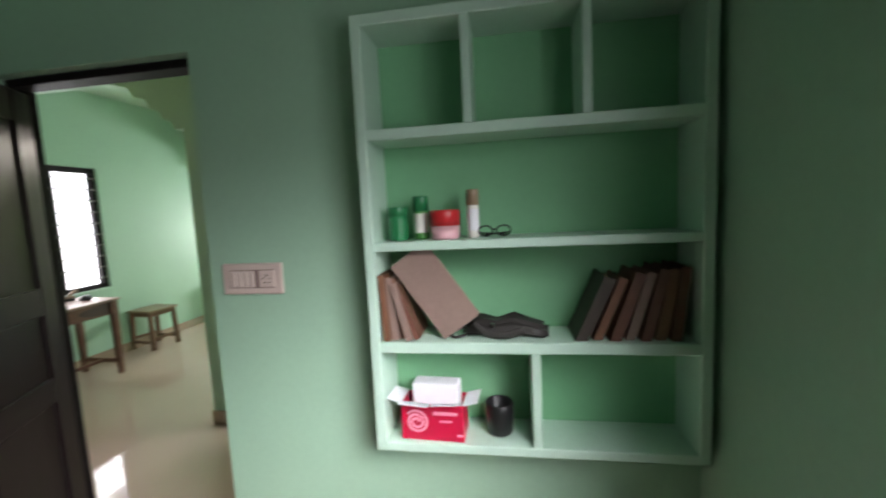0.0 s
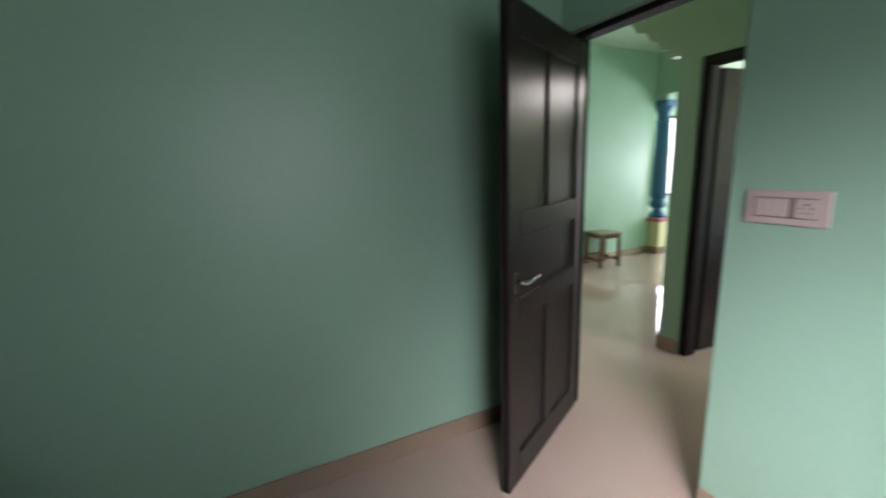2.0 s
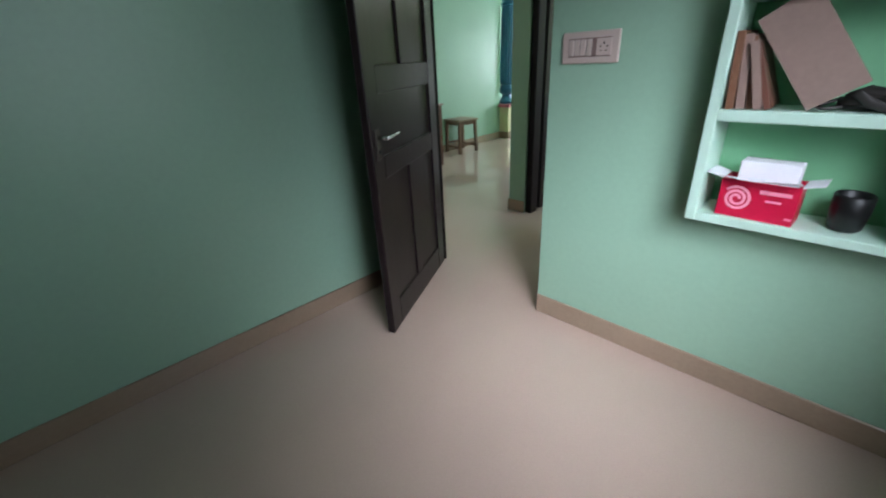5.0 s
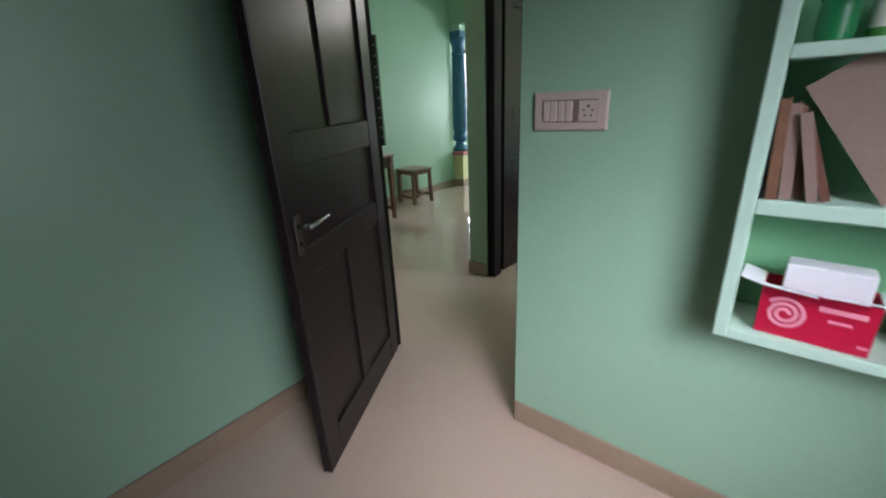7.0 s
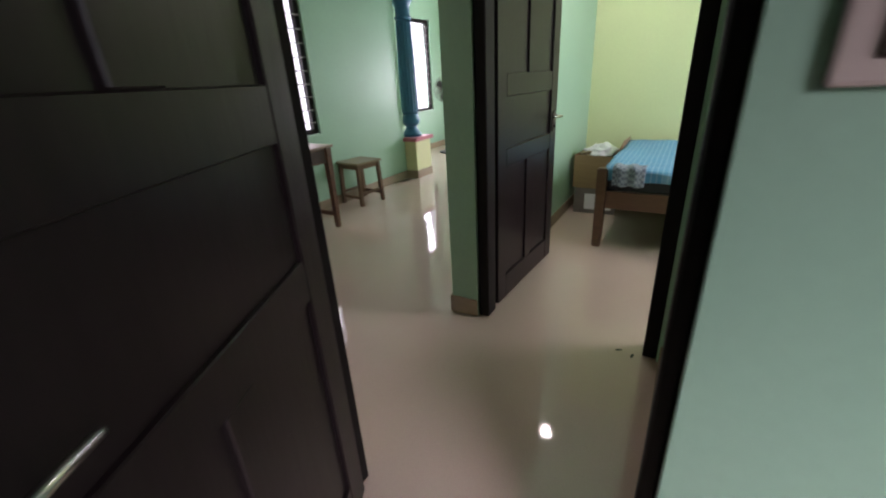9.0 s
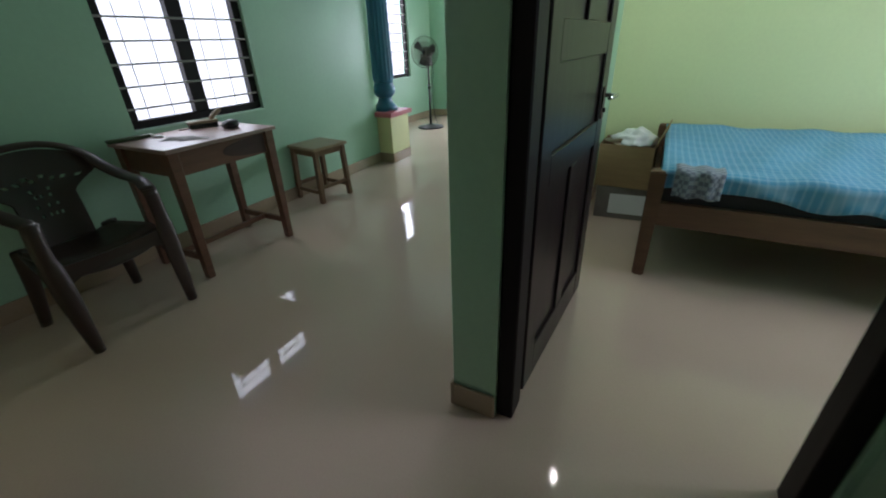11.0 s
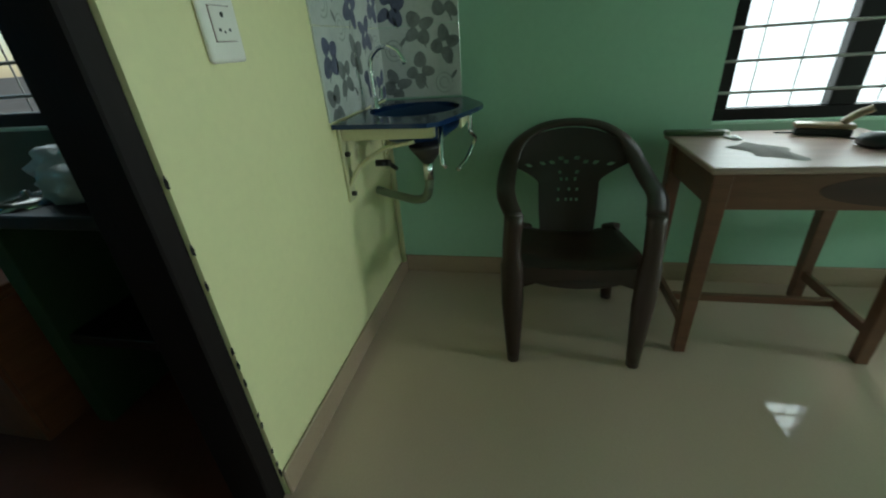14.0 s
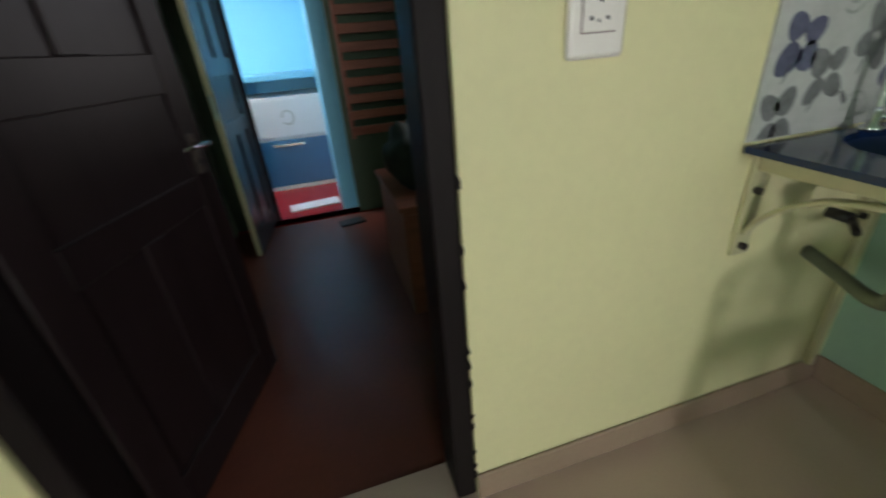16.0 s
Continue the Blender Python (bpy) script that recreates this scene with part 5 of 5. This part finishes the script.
def plaid_material():
    m = mat("grey_plaid_cotton", (120, 126, 138), 0.85, 0.1, 9, 120, 0.2)
    n, l = m.node_tree.nodes, m.node_tree.links
    co = n.new("ShaderNodeTexCoord")
    ck = n.new("ShaderNodeTexChecker")
    ck.inputs["Scale"].default_value = 48
    ck.inputs["Color1"].default_value = srgb(152, 158, 170)
    ck.inputs["Color2"].default_value = srgb(114, 120, 136)
    l.new(co.outputs["Object"], ck.inputs["Vector"])
    l.new(ck.outputs["Color"], n["Principled BSDF"].inputs["Base Color"])
    return m


M_PLAID = plaid_material()
bedsheet()


def carton(m, w, d, h, label, material):
    root = thing("carton", m, label, "box")
    for a in ((-w, w, -d, -d + 0.005), (-w, w, d - 0.005, d)):
        part("side", bbox(*a, 0, h, 0.001), material, root)
    for a in ((-w, -w + 0.005), (w - 0.005, w)):
        part("side", bbox(*a, -d + 0.005, d - 0.005, 0, h, 0.001), material, root)
    part("base", bbox(-w + 0.005, w - 0.005, -d + 0.005, d - 0.005, 0, 0.005, 0), material, root)
    return root


low = carton(pose(-0.735, 3.48, 0, 0, 0, 4), 0.185, 0.17, 0.24, "printed pale cardboard carton on the floor", M_DUST)
part("lid", bbox(-0.18, 0.18, -0.165, 0.165, 0.236, 0.241, 0), M_CARTON, low)
part("printed_bar", bbox(-0.09, 0.15, -0.172, -0.170, 0.04, 0.19, 0), M_CARDWHITE, low, "pale printed panel")
up = carton(pose(-0.745, 3.47, 0.242, 0, 0, -3), 0.18, 0.165, 0.30, "brown cardboard carton stuffed with cloth, flaps open", M_CARTON)
part("filling", bbox(-0.17, 0.17, -0.155, 0.155, 0.22, 0.275, 0.01), M_STOOL, up)
part("flap", bbox(0, 0.006, -0.15, 0.15, 0, 0.15, 0.001), M_CARTON, up, at=pose(0.178, 0, 0.30, 0, 20, 0))
rag = thing("rag", pose(-0.73, 3.45, 0.517), "bundle of white and brown rags in the carton", "cloth")
for nm, m_, sx, sz, off in (("white_cloth", M_CLOTH, 0.13, 0.085, (0.02, -0.02, 0.035)), ("brown_cloth", M_STOOLTOP, 0.16, 0.05, (-0.01, 0.0, 0.015))):
    bm = bmesh.new()
    bmesh.ops.create_icosphere(bm, subdivisions=4, radius=1.0)
    for v in bm.verts:
        q = noise.noise(v.co * 2.3 + Vector(off) * 50) * 0.35 + noise.noise(v.co * 6 + Vector(off) * 20) * 0.12
        v.co = v.co * (1 + q)
        v.co = Vector((v.co.x * sx, v.co.y * 0.12, max(v.co.z * sz, -0.01))) + Vector(off)
    part(nm, bm, m_, rag, smooth=True)

# specks on the lobby floor
for x, y, a in ((-0.183, 1.237, 30), (-0.12, 1.215, 80)):
    lf = thing("dry_leaf", pose(x, y, 0.0, 0, 0, a), "tiny dry leaf scrap on the tile floor", "leaf")
    part("blade", extrude_outline([(-0.02, 0), (-0.008, 0.007), (0.01, 0.006), (0.02, 0), (0.008, -0.006), (-0.01, -0.005)], "z", 0.0005, 0.002), M_DARKBAG, lf)


# ---- kitchen passage and blue room ----
def slatted_rack():
    root = thing("wall_rack", pose(-2.03, -2.5, 0.62), "brown slatted wooden rack hung on the kitchen wall", "rack")
    for x in (-0.56, -0.03):
        part("post", bbox(x, x + 0.03, 0.0, 0.03, 0.0, 0.95, 0.003), M_WOODDARK, root)
    for k in range(8):
        part("slat", bbox(-0.56, 0.0, 0.03, 0.05, 0.03 + k * 0.118, 0.095 + k * 0.118, 0.003), M_WOODDARK, root)


slatted_rack()
kc = thing("low_cabinet", pose(-2.08, -1.2, -0.004), "dark brown wooden low cabinet in the kitchen", "cabinet")
part("body", bbox(-0.5, 0.0, -0.35, 0.35, 0.0, 0.57, 0.004), M_WOODDARK, kc)
part("top", bbox(-0.52, 0.02, -0.37, 0.37, 0.57, 0.595, 0.004), M_WOODDARK, kc)
for a, b in ((-0.49, -0.255), (-0.245, -0.01)):
    part("door", bbox(a, b, 0.35, 0.364, 0.04, 0.55, 0.003), M_WOODDARK, kc)
ctr = thing("kitchen_worktop", pose(-2.165, -0.05, 0.0), "dark stone worktop on a painted masonry base", "worktop")
part("slab", bbox(-0.46, 0.0, -0.70, 0.0, 0.81, 0.85, 0.005), M_BLACK, ctr, "black stone slab")
part("side_wall", bbox(-0.46, -0.02, -0.70, -0.63, 0.0, 0.81, 0.003), M_KGREEN, ctr)
part("side_wall", bbox(-0.46, -0.02, -0.08, -0.01, 0.0, 0.81, 0.003), M_KGREEN, ctr)
part("shelf", bbox(-0.46, -0.04, -0.63, -0.08, 0.36, 0.40, 0.003), M_BLACK, ctr)
pk = thing("plastic_bundle", pose(-2.37, -0.42, 0.846), "crumpled translucent white plastic bundle on the worktop", "bundle")
bm = bmesh.new()
bmesh.ops.create_icosphere(bm, subdivisions=4, radius=1.0)
for v in bm.verts:
    q = 1 + 0.35 * noise.noise(v.co * 2.4) + 0.16 * noise.noise(v.co * 7.0)
    v.co = Vector((v.co.x * 0.14 * q, v.co.y * 0.2 * q, max(0.0, 0.07 + v.co.z * 0.11 * q)))
part("wrap", bm, M_GREYPANEL, pk, smooth=True)
lid = thing("pan_lid", pose(-2.27, -0.62, 0.847), "dull steel pan lid lying on the worktop", "lid")
part("disc", lathe([(0.001, 0.0), (0.085, 0.0), (0.09, 0.006), (0.06, 0.02), (0.012, 0.026), (0.012, 0.04), (0.001, 0.043)], 28), M_STEEL, lid, smooth=True)
kb = thing("sack", pose(-2.24, -1.2, 0.591), "dark green lumpy sack on the cabinet", "sack")
bm = bmesh.new()
bmesh.ops.create_icosphere(bm, subdivisions=4, radius=1.0)
for v in bm.verts:
    q = 1 + 0.25 * noise.noise(v.co * 2.0) + 0.08 * noise.noise(v.co * 6.0)
    v.co = Vector((v.co.x * 0.16 * q, v.co.y * 0.2 * q, max(0.0, 0.13 + v.co.z * 0.19 * q)))
part("body", bm, M_DARKBAG, kb, smooth=True)
mat_ = thing("doormat", pose(-1.90, -2.30, 0.0, 0, 0, 10), "small black mat on the dark floor", "mat")
part("pad", bbox(-0.10, 0.10, -0.06, 0.06, -0.004, 0.012, 0.004), M_BLACK, mat_)
# flat white rectangle just inside the inner doorway
sheet = thing("white_floor_pad", pose(-1.62, -2.88, 0.01, 0, 0, 8), "flat white rectangle on the red floor", "cloth")
part("pad", bbox(-0.22, 0.22, -0.09, 0.09, 0.0, 0.012, 0.004), M_CLOTH, sheet)


def counter_unit():
    root = thing("kitchen_unit", pose(-1.4, -4.38, 0.01), "teal and grey laminate base unit in the blue room", "cabinet")
    part("body", bbox(-0.455, 0.55, 0.0, 0.83, 0.0, 0.90, 0.003), M_GREYPANEL, root)
    part("plinth", bbox(-0.45, 0.54, 0.83, 0.845, 0.0, 0.035, 0.001), M_WHITE, root)
    part("lower_door", bbox(-0.455, 0.55, 0.832, 0.85, 0.04, 0.50, 0.003), M_TEALPANEL, root, "dark teal laminate front")
    part("handle", bbox(-0.22, 0.08, 0.85, 0.87, 0.44, 0.465, 0.004), M_STEEL, root)
    part("drawer", bbox(-0.455, 0.55, 0.832, 0.848, 0.53, 0.88, 0.003), M_GREYPANEL, root, "pale grey drawer front with a faint round print")
    part("print", bar([(-0.12 + 0.055 * math.cos(i * 0.33), 0.8486, 0.71 + 0.065 * math.sin(i * 0.33)) for i in range(18)], 0.007, 0.001, 6, (0, 1, 0)), M_SWIRL, root)


counter_unit()
shf = thing("ledge_shelf", pose(-1.4, -4.38, 1.06), "pale blue wall ledge above the base unit", "shelf")
part("board", bbox(-0.455, 0.85, 0.0, 0.80, 0.0, 0.05, 0.004), M_KBLUE, shf)
